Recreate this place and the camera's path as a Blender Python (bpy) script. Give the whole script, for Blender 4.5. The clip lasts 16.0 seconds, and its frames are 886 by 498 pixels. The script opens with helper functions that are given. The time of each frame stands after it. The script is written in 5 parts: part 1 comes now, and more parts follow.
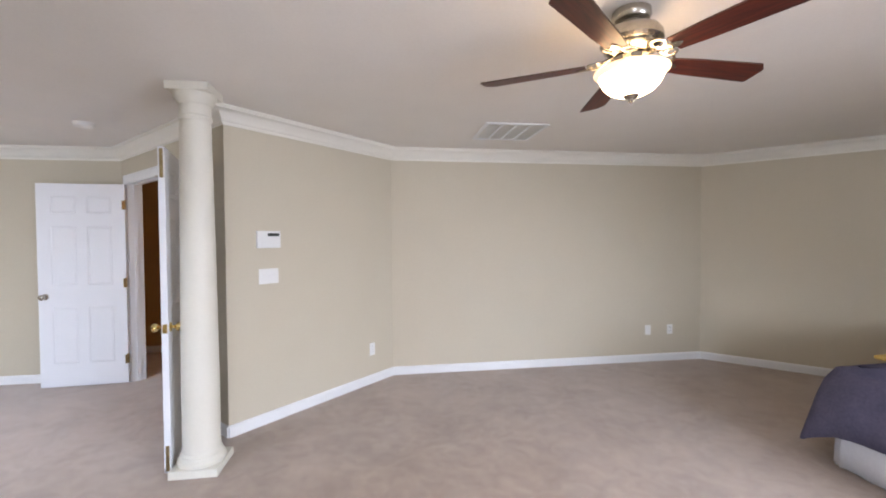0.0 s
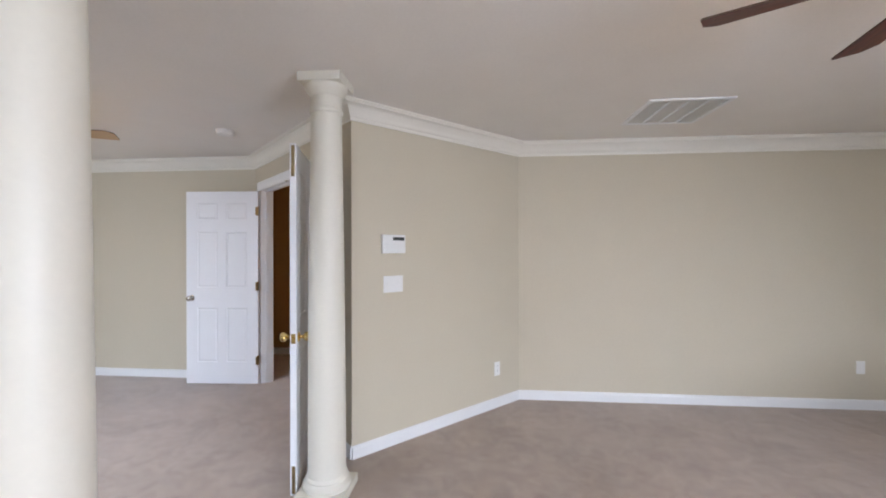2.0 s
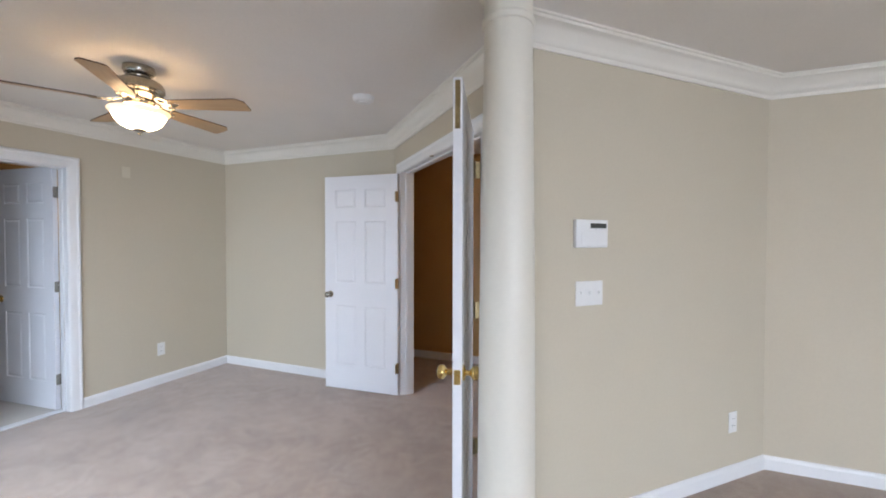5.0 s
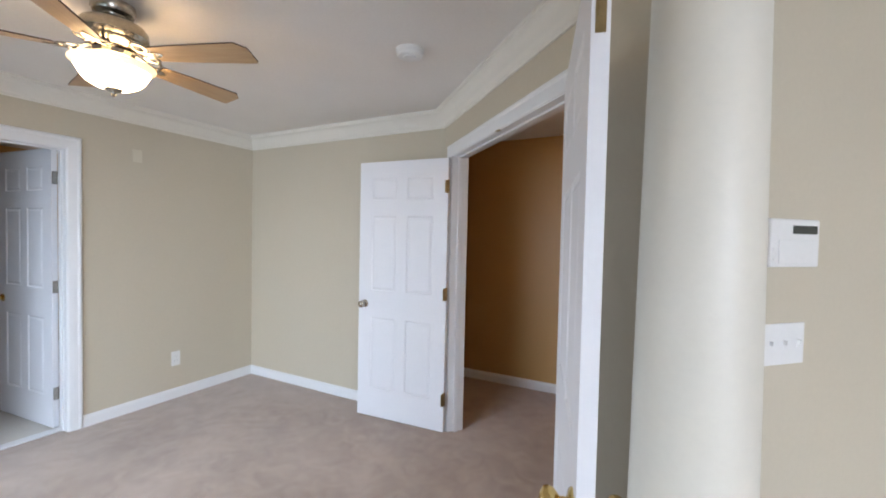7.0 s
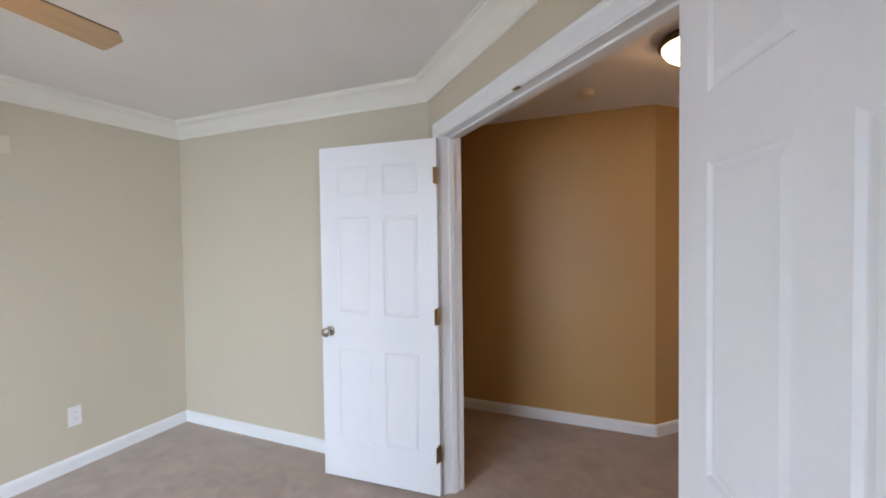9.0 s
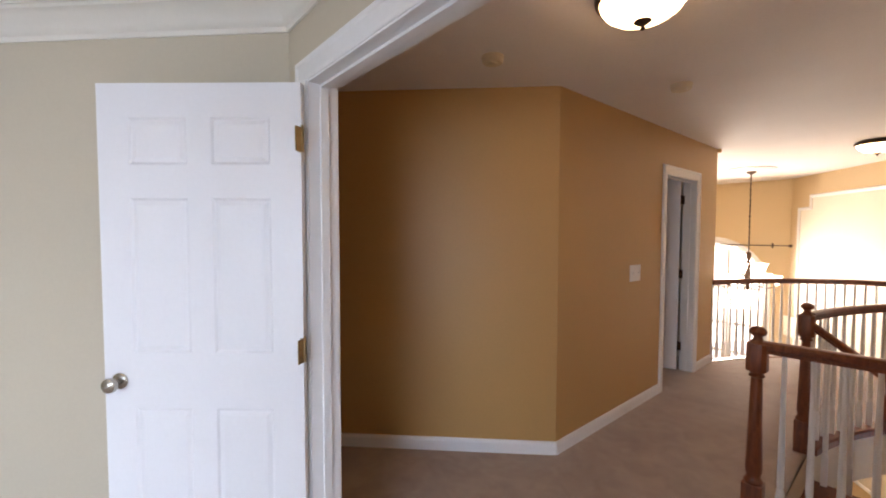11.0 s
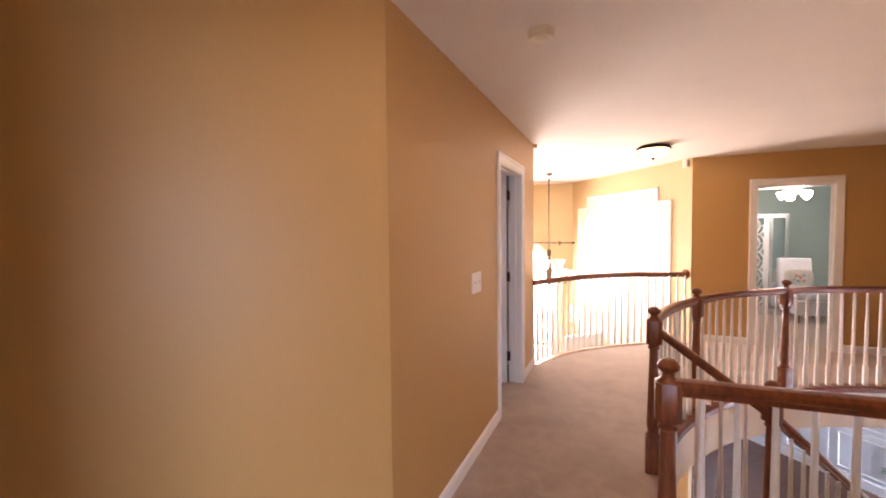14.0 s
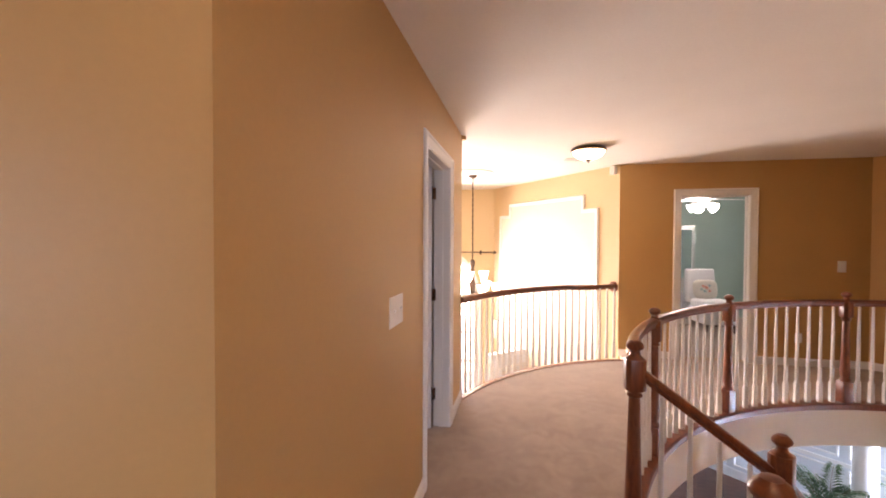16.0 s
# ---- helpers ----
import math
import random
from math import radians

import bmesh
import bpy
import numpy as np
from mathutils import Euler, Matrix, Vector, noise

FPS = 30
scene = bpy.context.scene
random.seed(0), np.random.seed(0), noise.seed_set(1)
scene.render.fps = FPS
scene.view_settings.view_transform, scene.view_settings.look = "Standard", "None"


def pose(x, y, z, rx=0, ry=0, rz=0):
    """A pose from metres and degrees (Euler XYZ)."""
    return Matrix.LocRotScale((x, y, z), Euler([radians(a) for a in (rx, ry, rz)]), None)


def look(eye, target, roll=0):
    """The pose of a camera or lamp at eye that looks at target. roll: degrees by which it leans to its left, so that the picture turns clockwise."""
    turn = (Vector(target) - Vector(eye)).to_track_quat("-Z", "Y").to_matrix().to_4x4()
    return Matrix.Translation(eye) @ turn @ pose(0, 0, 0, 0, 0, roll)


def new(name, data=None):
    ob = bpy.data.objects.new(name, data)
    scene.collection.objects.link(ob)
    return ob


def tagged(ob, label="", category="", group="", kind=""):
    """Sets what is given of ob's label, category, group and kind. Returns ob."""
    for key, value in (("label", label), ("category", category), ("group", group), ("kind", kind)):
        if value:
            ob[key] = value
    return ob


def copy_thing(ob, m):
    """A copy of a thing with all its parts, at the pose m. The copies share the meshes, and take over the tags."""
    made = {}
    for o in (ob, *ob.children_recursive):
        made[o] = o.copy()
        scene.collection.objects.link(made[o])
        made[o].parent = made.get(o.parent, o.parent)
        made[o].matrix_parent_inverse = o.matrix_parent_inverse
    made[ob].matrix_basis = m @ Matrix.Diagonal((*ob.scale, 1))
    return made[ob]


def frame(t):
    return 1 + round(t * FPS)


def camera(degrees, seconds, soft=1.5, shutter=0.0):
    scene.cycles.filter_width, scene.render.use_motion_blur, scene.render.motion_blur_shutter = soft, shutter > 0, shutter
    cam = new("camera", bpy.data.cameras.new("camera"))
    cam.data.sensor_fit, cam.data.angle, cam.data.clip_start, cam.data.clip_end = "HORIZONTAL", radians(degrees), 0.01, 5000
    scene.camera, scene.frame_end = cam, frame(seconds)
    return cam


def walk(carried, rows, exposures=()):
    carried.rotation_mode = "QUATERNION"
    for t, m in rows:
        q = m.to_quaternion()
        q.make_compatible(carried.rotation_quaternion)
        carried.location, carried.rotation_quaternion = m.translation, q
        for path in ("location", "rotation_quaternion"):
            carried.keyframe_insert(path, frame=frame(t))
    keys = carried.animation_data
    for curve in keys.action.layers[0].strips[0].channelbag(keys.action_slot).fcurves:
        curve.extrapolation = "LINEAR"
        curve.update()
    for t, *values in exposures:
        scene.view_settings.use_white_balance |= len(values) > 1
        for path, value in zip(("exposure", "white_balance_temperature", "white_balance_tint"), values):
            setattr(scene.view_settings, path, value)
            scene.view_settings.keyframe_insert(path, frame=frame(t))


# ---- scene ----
cam = camera(94.3, 16.0, soft=1.9)
PATH = [
    (0, (0.186, -0.070, 1.460), (-1.011, 1.531, 1.414), -0.4),
    (0.5, (0.046, -0.040, 1.450), (-1.242, 1.489, 1.376), -0),
    (1, (-0.087, 0.007, 1.438), (-1.466, 1.453, 1.365), -0),
    (1.5, (-0.208, 0.041, 1.432), (-1.667, 1.408, 1.396), -0.2),
    (2, (-0.350, 0.075, 1.436), (-1.886, 1.356, 1.434), -0.1),
    (2.5, (-0.503, 0.118, 1.442), (-2.106, 1.314, 1.449), 0.1),
    (3, (-0.650, 0.152, 1.452), (-2.311, 1.266, 1.454), 0),
    (3.5, (-0.804, 0.186, 1.431), (-2.517, 1.219, 1.411), 0.2),
    (4, (-0.990, 0.223, 1.434), (-2.752, 1.168, 1.377), 0.3),
    (4.5, (-1.150, 0.245, 1.427), (-2.955, 1.104, 1.375), 0.3),
    (5, (-1.320, 0.277, 1.435), (-3.162, 1.055, 1.394), 0.1),
    (7.5, (-2.238, 0.447, 1.469), (-4.150, 1.032, 1.412), 1.3),
    (8, (-2.412, 0.465, 1.450), (-4.320, 1.064, 1.421), 1),
    (8.2, (-2.494, 0.473, 1.455), (-4.395, 1.094, 1.423), 0.7),
    (10.3, (-3.204, 0.621, 1.498), (-4.875, 1.717, 1.420), -1),
    (10.5, (-3.271, 0.653, 1.498), (-4.900, 1.810, 1.411), -0.6),
    (11, (-3.412, 0.750, 1.493), (-4.931, 2.049, 1.408), 0.1),
    (11.5, (-3.551, 0.863, 1.490), (-4.955, 2.285, 1.417), 0.3),
    (12, (-3.680, 0.968, 1.488), (-4.963, 2.502, 1.428), 0.3),
    (12.5, (-3.807, 1.112, 1.492), (-4.980, 2.731, 1.434), -0.5),
    (13, (-3.918, 1.287, 1.498), (-4.967, 2.988, 1.420), -1.3),
    (13.5, (-4.010, 1.456, 1.488), (-4.932, 3.229, 1.409), -1.3),
    (14, (-4.107, 1.623, 1.483), (-4.892, 3.460, 1.402), -0.6),
    (14.5, (-4.184, 1.813, 1.473), (-4.860, 3.694, 1.408), 0.1),
    (15, (-4.262, 2.028, 1.472), (-4.839, 3.942, 1.411), 0.6),
    (15.5, (-4.334, 2.221, 1.474), (-4.815, 4.162, 1.426), 0.7),
    (16, (-4.405, 2.412, 1.466), (-4.789, 4.374, 1.425), 0.2),
]
EXPOSURES = [
    (0, 0.36, 7050, 22),
    (2.5, 0.18, 7000, 20),
    (5, 0.22, 6850, 18),
    (8, 0.40, 6900, 17),
    (10.3, 0.48, 6800, 17),
    (11.5, 0.58, 7050, 25),
    (12.5, 0.95, 7100, 30),
    (13.5, 1.22, 7100, 33),
    (16, 1.02, 6980, 29),
]
walk(cam, [(t, look(eye, target, roll)) for t, eye, target, roll in PATH], EXPOSURES)

# ---------------------------------------------------------------- world and large lights
world = bpy.data.worlds.new("world")
scene.world = world
world.use_nodes = True
wn = world.node_tree.nodes
sky = wn.new("ShaderNodeTexSky")
sky.sky_type = "NISHITA"
sky.sun_disc = False
sky.sun_elevation = radians(42)
sky.sun_rotation = radians(150)
wn["Background"].inputs["Strength"].default_value = 0.1
world.node_tree.links.new(sky.outputs["Color"], wn["Background"].inputs["Color"])

sun = new("sun", bpy.data.lights.new("sun", "SUN"))
sun.data.energy, sun.data.angle, sun.data.color = 3.0, radians(0.5), (1.0, 0.95, 0.88)
sun.matrix_world = look((6, -8, 9), (0, 0, 0))


def daylight_area(eye, target, width, height, watts, color, spread=150):
    """Daylight from a window's opening, seen or assumed."""
    data = bpy.data.lights.new("daylight_area", "AREA")
    data.shape, data.size, data.size_y, data.energy, data.color = "RECTANGLE", width, height, watts, color
    data.spread = radians(spread)
    ob = new("daylight_area", data)
    ob.matrix_world = look(eye, target)
    return ob


DAY = (0.62, 0.80, 1.0)
daylight_area((3.24, 1.2, 1.35), (0, 1.2, -0.95), 2.1, 1.4, 120, DAY, 128)
# unseen south window, added to brighten the north and angled walls
daylight_area((2.48, -3.14, 1.35), (1.6, 0, -0.7), 0.95, 1.4, 68, DAY, 128)
daylight_area((-2.90, -1.75, 1.35), (-4.55, -0.50, -0.55), 1.9, 1.4, 55, (0.57, 0.77, 1.0), 150)
daylight_area((-6.2, 10.1, 0.62), (-3.9, 5.4, -0.1), 1.7, 1.3, 150, (1.0, 0.94, 0.84))
# no known window here: lamp added to brighten the ground storey
daylight_area((4.0, 5.2, -1.6), (0, 9.6, -2.0), 2.3, 1.6, 1300, DAY)


# ---------------------------------------------------------------- materials
def mat(name, color, rough=0.6, metal=0.0, vary=0.06, scale=6.0, bump=0.0, bump_scale=200.0, spec=0.5, fine=60.0):
    """A surface with a base colour that varies at two scales, and fine relief."""
    m = bpy.data.materials.new(name)
    m.use_nodes = True
    nt = m.node_tree
    b = nt.nodes["Principled BSDF"]
    b.inputs["Roughness"].default_value, b.inputs["Metallic"].default_value = rough, metal
    b.inputs["Specular IOR Level"].default_value = spec
    tc = nt.nodes.new("ShaderNodeTexCoord")
    n1, n2 = nt.nodes.new("ShaderNodeTexNoise"), nt.nodes.new("ShaderNodeTexNoise")
    n1.inputs["Scale"].default_value, n1.inputs["Detail"].default_value = scale, 5
    n2.inputs["Scale"].default_value, n2.inputs["Detail"].default_value = fine, 3
    add = nt.nodes.new("ShaderNodeMath")
    add.operation = "ADD"
    ramp = nt.nodes.new("ShaderNodeMapRange")
    ramp.inputs["From Min"].default_value, ramp.inputs["From Max"].default_value = 0.6, 1.4
    mix = nt.nodes.new("ShaderNodeMix")
    mix.data_type = "RGBA"
    lo, hi = [c * (1 - vary) for c in color], [min(1, c * (1 + vary)) for c in color]
    mix.inputs["A"].default_value, mix.inputs["B"].default_value = (*lo, 1), (*hi, 1)
    L = nt.links.new
    L(tc.outputs["Object"], n1.inputs["Vector"])
    L(tc.outputs["Object"], n2.inputs["Vector"])
    L(n1.outputs["Fac"], add.inputs[0])
    L(n2.outputs["Fac"], add.inputs[1])
    L(add.outputs[0], ramp.inputs["Value"])
    L(ramp.outputs["Result"], mix.inputs["Factor"])
    L(mix.outputs["Result"], b.inputs["Base Color"])
    if bump:
        n3, bp = nt.nodes.new("ShaderNodeTexNoise"), nt.nodes.new("ShaderNodeBump")
        n3.inputs["Scale"].default_value, n3.inputs["Detail"].default_value = bump_scale, 3
        bp.inputs["Strength"].default_value, bp.inputs["Distance"].default_value = bump, 0.004
        L(tc.outputs["Object"], n3.inputs["Vector"])
        L(n3.outputs["Fac"], bp.inputs["Height"])
        L(bp.outputs["Normal"], b.inputs["Normal"])
    return m


def wood(name, dark, light, rough=0.3, stretch=(1, 12, 12), scale=5.0, coat=0.3):
    """Stained wood with grain along x."""
    m = bpy.data.materials.new(name)
    m.use_nodes = True
    nt = m.node_tree
    b = nt.nodes["Principled BSDF"]
    b.inputs["Roughness"].default_value, b.inputs["Coat Weight"].default_value, b.inputs["Coat Roughness"].default_value = rough, coat, 0.2
    tc, mp = nt.nodes.new("ShaderNodeTexCoord"), nt.nodes.new("ShaderNodeMapping")
    mp.inputs["Scale"].default_value = stretch
    n1 = nt.nodes.new("ShaderNodeTexNoise")
    n1.inputs["Scale"].default_value, n1.inputs["Detail"].default_value, n1.inputs["Distortion"].default_value = scale, 7, 0.6
    ramp = nt.nodes.new("ShaderNodeValToRGB")
    ramp.color_ramp.elements[0].position, ramp.color_ramp.elements[1].position = 0.35, 0.7
    ramp.color_ramp.elements[0].color, ramp.color_ramp.elements[1].color = (*dark, 1), (*light, 1)
    bp = nt.nodes.new("ShaderNodeBump")
    bp.inputs["Strength"].default_value, bp.inputs["Distance"].default_value = 0.15, 0.002
    L = nt.links.new
    L(tc.outputs["Object"], mp.inputs["Vector"])
    L(mp.outputs["Vector"], n1.inputs["Vector"])
    L(n1.outputs["Fac"], ramp.inputs["Fac"])
    L(ramp.outputs["Color"], b.inputs["Base Color"])
    L(n1.outputs["Fac"], bp.inputs["Height"])
    L(bp.outputs["Normal"], b.inputs["Normal"])
    return m


def glow(name, color, strength, base=(0.9, 0.88, 0.82)):
    m = bpy.data.materials.new(name)
    m.use_nodes = True
    b = m.node_tree.nodes["Principled BSDF"]
    b.inputs["Base Color"].default_value, b.inputs["Roughness"].default_value = (*base, 1), 0.35
    b.inputs["Emission Color"].default_value, b.inputs["Emission Strength"].default_value = (*color, 1), strength
    return m


def carpet(name, lo, hi):
    """Cut pile: large trodden patches, and a fine tufted relief."""
    m = bpy.data.materials.new(name)
    m.use_nodes = True
    nt = m.node_tree
    b = nt.nodes["Principled BSDF"]
    b.inputs["Roughness"].default_value, b.inputs["Specular IOR Level"].default_value = 0.95, 0.1
    b.inputs["Sheen Weight"].default_value, b.inputs["Sheen Roughness"].default_value = 0.5, 0.4
    tc = nt.nodes.new("ShaderNodeTexCoord")
    big, mid, tuft = [nt.nodes.new("ShaderNodeTexNoise") for _ in range(3)]
    for n, s, d in ((big, 2.2, 3), (mid, 7.0, 4), (tuft, 320.0, 2)):
        n.inputs["Scale"].default_value, n.inputs["Detail"].default_value = s, d
    big.inputs["Distortion"].default_value, mid.inputs["Distortion"].default_value = 0.4, 1.2
    a1, a2 = nt.nodes.new("ShaderNodeMath"), nt.nodes.new("ShaderNodeMath")
    a1.operation = a2.operation = "ADD"
    ramp = nt.nodes.new("ShaderNodeMapRange")
    ramp.inputs["From Min"].default_value, ramp.inputs["From Max"].default_value = 1.08, 1.92
    mix = nt.nodes.new("ShaderNodeMix")
    mix.data_type = "RGBA"
    mix.inputs["A"].default_value, mix.inputs["B"].default_value = (*lo, 1), (*hi, 1)
    bp = nt.nodes.new("ShaderNodeBump")
    bp.inputs["Strength"].default_value, bp.inputs["Distance"].default_value = 0.45, 0.004
    L = nt.links.new
    for n in (big, mid, tuft):
        L(tc.outputs["Object"], n.inputs["Vector"])
    L(big.outputs["Fac"], a1.inputs[0])
    L(mid.outputs["Fac"], a1.inputs[1])
    L(a1.outputs[0], a2.inputs[0])
    L(tuft.outputs["Fac"], a2.inputs[1])
    L(a2.outputs[0], ramp.inputs["Value"])
    L(ramp.outputs["Result"], mix.inputs["Factor"])
    L(mix.outputs["Result"], b.inputs["Base Color"])
    L(tuft.outputs["Fac"], bp.inputs["Height"])
    L(bp.outputs["Normal"], b.inputs["Normal"])
    return m


def glass(name):
    m = bpy.data.materials.new(name)
    m.use_nodes = True
    b = m.node_tree.nodes["Principled BSDF"]
    b.inputs["Base Color"].default_value, b.inputs["Roughness"].default_value = (1, 1, 1, 1), 0.02
    b.inputs["Transmission Weight"].default_value, b.inputs["IOR"].default_value = 1.0, 1.05
    return m


BEIGE = mat("beige_wall_paint", (0.575, 0.507, 0.392), 0.7, vary=0.025, scale=1.5, bump=0.12, bump_scale=260)
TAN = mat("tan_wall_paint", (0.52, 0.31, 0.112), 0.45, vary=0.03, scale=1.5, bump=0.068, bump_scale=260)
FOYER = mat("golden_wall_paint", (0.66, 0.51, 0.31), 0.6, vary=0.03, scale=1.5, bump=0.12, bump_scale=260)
CREAM = mat("cream_paint", (0.78, 0.72, 0.60), 0.55, vary=0.03, scale=2, bump=0.1, bump_scale=260)
TEAL = mat("teal_wall_paint", (0.36, 0.49, 0.47), 0.6, vary=0.03, scale=2, bump=0.1, bump_scale=260)
CEIL = mat("ceiling_paint", (0.82, 0.785, 0.745), 0.85, vary=0.03, scale=3, bump=0.25, bump_scale=180)
TRIM = mat("white_trim_paint", (0.80, 0.80, 0.80), 0.35, vary=0.02, scale=8, bump=0.03, bump_scale=90)
CROWN = mat("cream_trim_paint", (0.80, 0.765, 0.69), 0.45, vary=0.02, scale=8, bump=0.03, bump_scale=90)
DOORW = mat("white_door_paint", (0.80, 0.80, 0.82), 0.4, vary=0.02, scale=5, bump=0.06, bump_scale=120)
COLW = mat("ivory_column_paint", (0.70, 0.66, 0.57), 0.45, vary=0.025, scale=6, bump=0.05, bump_scale=140)
CARPET = carpet("beige_carpet", (0.33, 0.245, 0.195), (0.49, 0.385, 0.315))
BRASS = mat("brass", (0.75, 0.55, 0.22), 0.22, metal=1.0, vary=0.12, scale=30)
AGED = mat("aged_brass", (0.36, 0.27, 0.14), 0.35, metal=1.0, vary=0.2, scale=40)
BRONZE = mat("dark_bronze", (0.09, 0.06, 0.045), 0.4, metal=0.8, vary=0.2, scale=30)
NICKEL = mat("brushed_nickel", (0.42, 0.39, 0.34), 0.25, metal=1.0, vary=0.12, scale=30)
CHERRY = wood("cherry_blade", (0.045, 0.006, 0.004), (0.13, 0.020, 0.010), 0.45, coat=0.0)
MAPLE = wood("maple_blade", (0.43, 0.275, 0.15), (0.51, 0.34, 0.19), 0.45, coat=0.0)
EDGE = mat("dark_blade_edge", (0.07, 0.035, 0.02), 0.5, vary=0.1)
RAILW = wood("stained_oak", (0.14, 0.034, 0.013), (0.25, 0.070, 0.024), 0.30, stretch=(5, 5, 1.2), scale=9, coat=0.3)
FLOORW = wood("oak_boards", (0.085, 0.036, 0.024), (0.18, 0.085, 0.055), 0.5, coat=0.0)
OLDP = mat("yellowed_plastic", (0.70, 0.60, 0.42), 0.45, vary=0.05, scale=20)
BLANK = mat("beige_plate", (0.66, 0.60, 0.48), 0.5, vary=0.02, scale=20)
PLASTIC = mat("white_plastic", (0.80, 0.79, 0.77), 0.4, vary=0.02, scale=20)
DARKP = mat("dark_display", (0.05, 0.055, 0.05), 0.25, vary=0.1, scale=20)
COMFORT = mat("purple_grey_cloth", (0.10, 0.095, 0.15), 0.9, vary=0.2, scale=9, bump=0.4, bump_scale=320, spec=0.15)
SKIRT = mat("white_cloth", (0.72, 0.72, 0.76), 0.9, vary=0.05, scale=9, bump=0.3, bump_scale=320, spec=0.15)
GOLDC = mat("gold_cloth", (0.55, 0.38, 0.12), 0.8, vary=0.15, scale=12, bump=0.4, bump_scale=250, spec=0.2)
TILE = mat("pale_tile", (0.62, 0.58, 0.52), 0.35, vary=0.06, scale=7)
WHITEW = mat("pale_blue_paint", (0.72, 0.76, 0.82), 0.5, vary=0.02, scale=4)
LEAF = mat("palm_leaf", (0.05, 0.11, 0.05), 0.5, vary=0.4, scale=14)
BARK = mat("plant_stem", (0.16, 0.12, 0.06), 0.8, vary=0.3, scale=20)
POT = mat("grey_pot", (0.25, 0.24, 0.23), 0.5, vary=0.1, scale=10)
DARKW = mat("dark_wall_paint", (0.10, 0.065, 0.05), 0.6, vary=0.05, scale=3)
PILLOW = mat("printed_cloth", (0.64, 0.60, 0.55), 0.9, vary=0.15, scale=18, spec=0.1)
BOWL = glow("lit_alabaster_glass", (1.0, 0.74, 0.42), 16.0)
# bowl's rim gets less light: a weaker, yellower emission stands for it
LIP = glow("dim_lit_glass_lip", (1.0, 0.66, 0.30), 1.1)
BOWL2 = glow("lit_frosted_glass", (1.0, 0.66, 0.34), 8.5)
SHADE = glow("lit_white_shade", (1.0, 0.86, 0.66), 5.0)
TULIP = glow("lit_tulip_glass", (1.0, 0.94, 0.84), 20.0)
VANITY = glow("lit_vanity_glass", (1.0, 0.95, 0.88), 6.0)
DAYLIGHT = glow("bright_daylight", (1.0, 0.98, 0.95), 1.8)
GLASS = glass("window_glass")


# ---------------------------------------------------------------- mesh helpers
def add_box(bm, lo, hi, m=None):
    x0, y0, z0 = lo
    x1, y1, z1 = hi
    vs = [Vector(c) for c in ((x0, y0, z0), (x1, y0, z0), (x1, y1, z0), (x0, y1, z0), (x0, y0, z1), (x1, y0, z1), (x1, y1, z1), (x0, y1, z1))]
    vs = [bm.verts.new(m @ v if m else v) for v in vs]
    return [bm.faces.new([vs[i] for i in f]) for f in ((3, 2, 1, 0), (4, 5, 6, 7), (0, 1, 5, 4), (1, 2, 6, 5), (2, 3, 7, 6), (3, 0, 4, 7))]


def add_prism(bm, pts, z0, z1, m=None):
    """A plan polygon (anticlockwise) raised from z0 to z1: bottom, top, sides."""
    lo = [bm.verts.new(m @ Vector((x, y, z0)) if m else (x, y, z0)) for x, y in pts]
    hi = [bm.verts.new(m @ Vector((x, y, z1)) if m else (x, y, z1)) for x, y in pts]
    n = len(pts)
    bottom, top = bm.faces.new(lo[::-1]), bm.faces.new(hi)
    sides = [bm.faces.new((lo[i], lo[(i + 1) % n], hi[(i + 1) % n], hi[i])) for i in range(n)]
    return bottom, top, sides


def add_lathe(bm, profile, steps=24, m=None):
    """A turned shape from (radius, z) pairs, closed at both ends."""
    rings = []
    for r, z in profile:
        ring = []
        for k in range(steps):
            a = 2 * math.pi * k / steps
            v = Vector((r * math.cos(a), r * math.sin(a), z))
            ring.append(bm.verts.new(m @ v if m else v))
        rings.append(ring)
    out = []
    for a, b in zip(rings, rings[1:]):
        out += [bm.faces.new((a[k], a[(k + 1) % steps], b[(k + 1) % steps], b[k])) for k in range(steps)]
    out += [bm.faces.new(rings[0][::-1]), bm.faces.new(rings[-1])]
    return out


def add_sweep(bm, profile, path, closed=False):
    """A profile of (sideways, up) pairs carried along a 3D path, mitred, sideways to the left of travel."""
    path = [Vector(p) for p in path]
    n, rings = len(path), []
    for i, p in enumerate(path):
        before = path[i - 1] if i or closed else None
        after = path[(i + 1) % n] if i < n - 1 or closed else None
        da = ((p - before) if before is not None else (after - p)).to_2d().normalized()
        db = ((after - p) if after is not None else (p - before)).to_2d().normalized()
        na, nb = Vector((-da.y, da.x)), Vector((-db.y, db.x))
        mid = (na + nb).normalized()
        mid /= max(0.3, mid.dot(na))
        rings.append([bm.verts.new((p.x + s * mid.x, p.y + s * mid.y, p.z + u)) for s, u in profile])
    k = len(profile)
    for i in range(n if closed else n - 1):
        a, b = rings[i], rings[(i + 1) % n]
        for j in range(k):
            bm.faces.new((a[j], a[(j + 1) % k], b[(j + 1) % k], b[j]))
    if not closed:
        bm.faces.new(rings[0])
        bm.faces.new(rings[-1][::-1])


def finish(bm, smooth=False, angle=35):
    bmesh.ops.recalc_face_normals(bm, faces=bm.faces)
    if smooth:
        for f in bm.faces:
            f.smooth = True
        for e in bm.edges:
            if len(e.link_faces) == 2 and e.calc_face_angle(0) > radians(angle):
                e.smooth = False


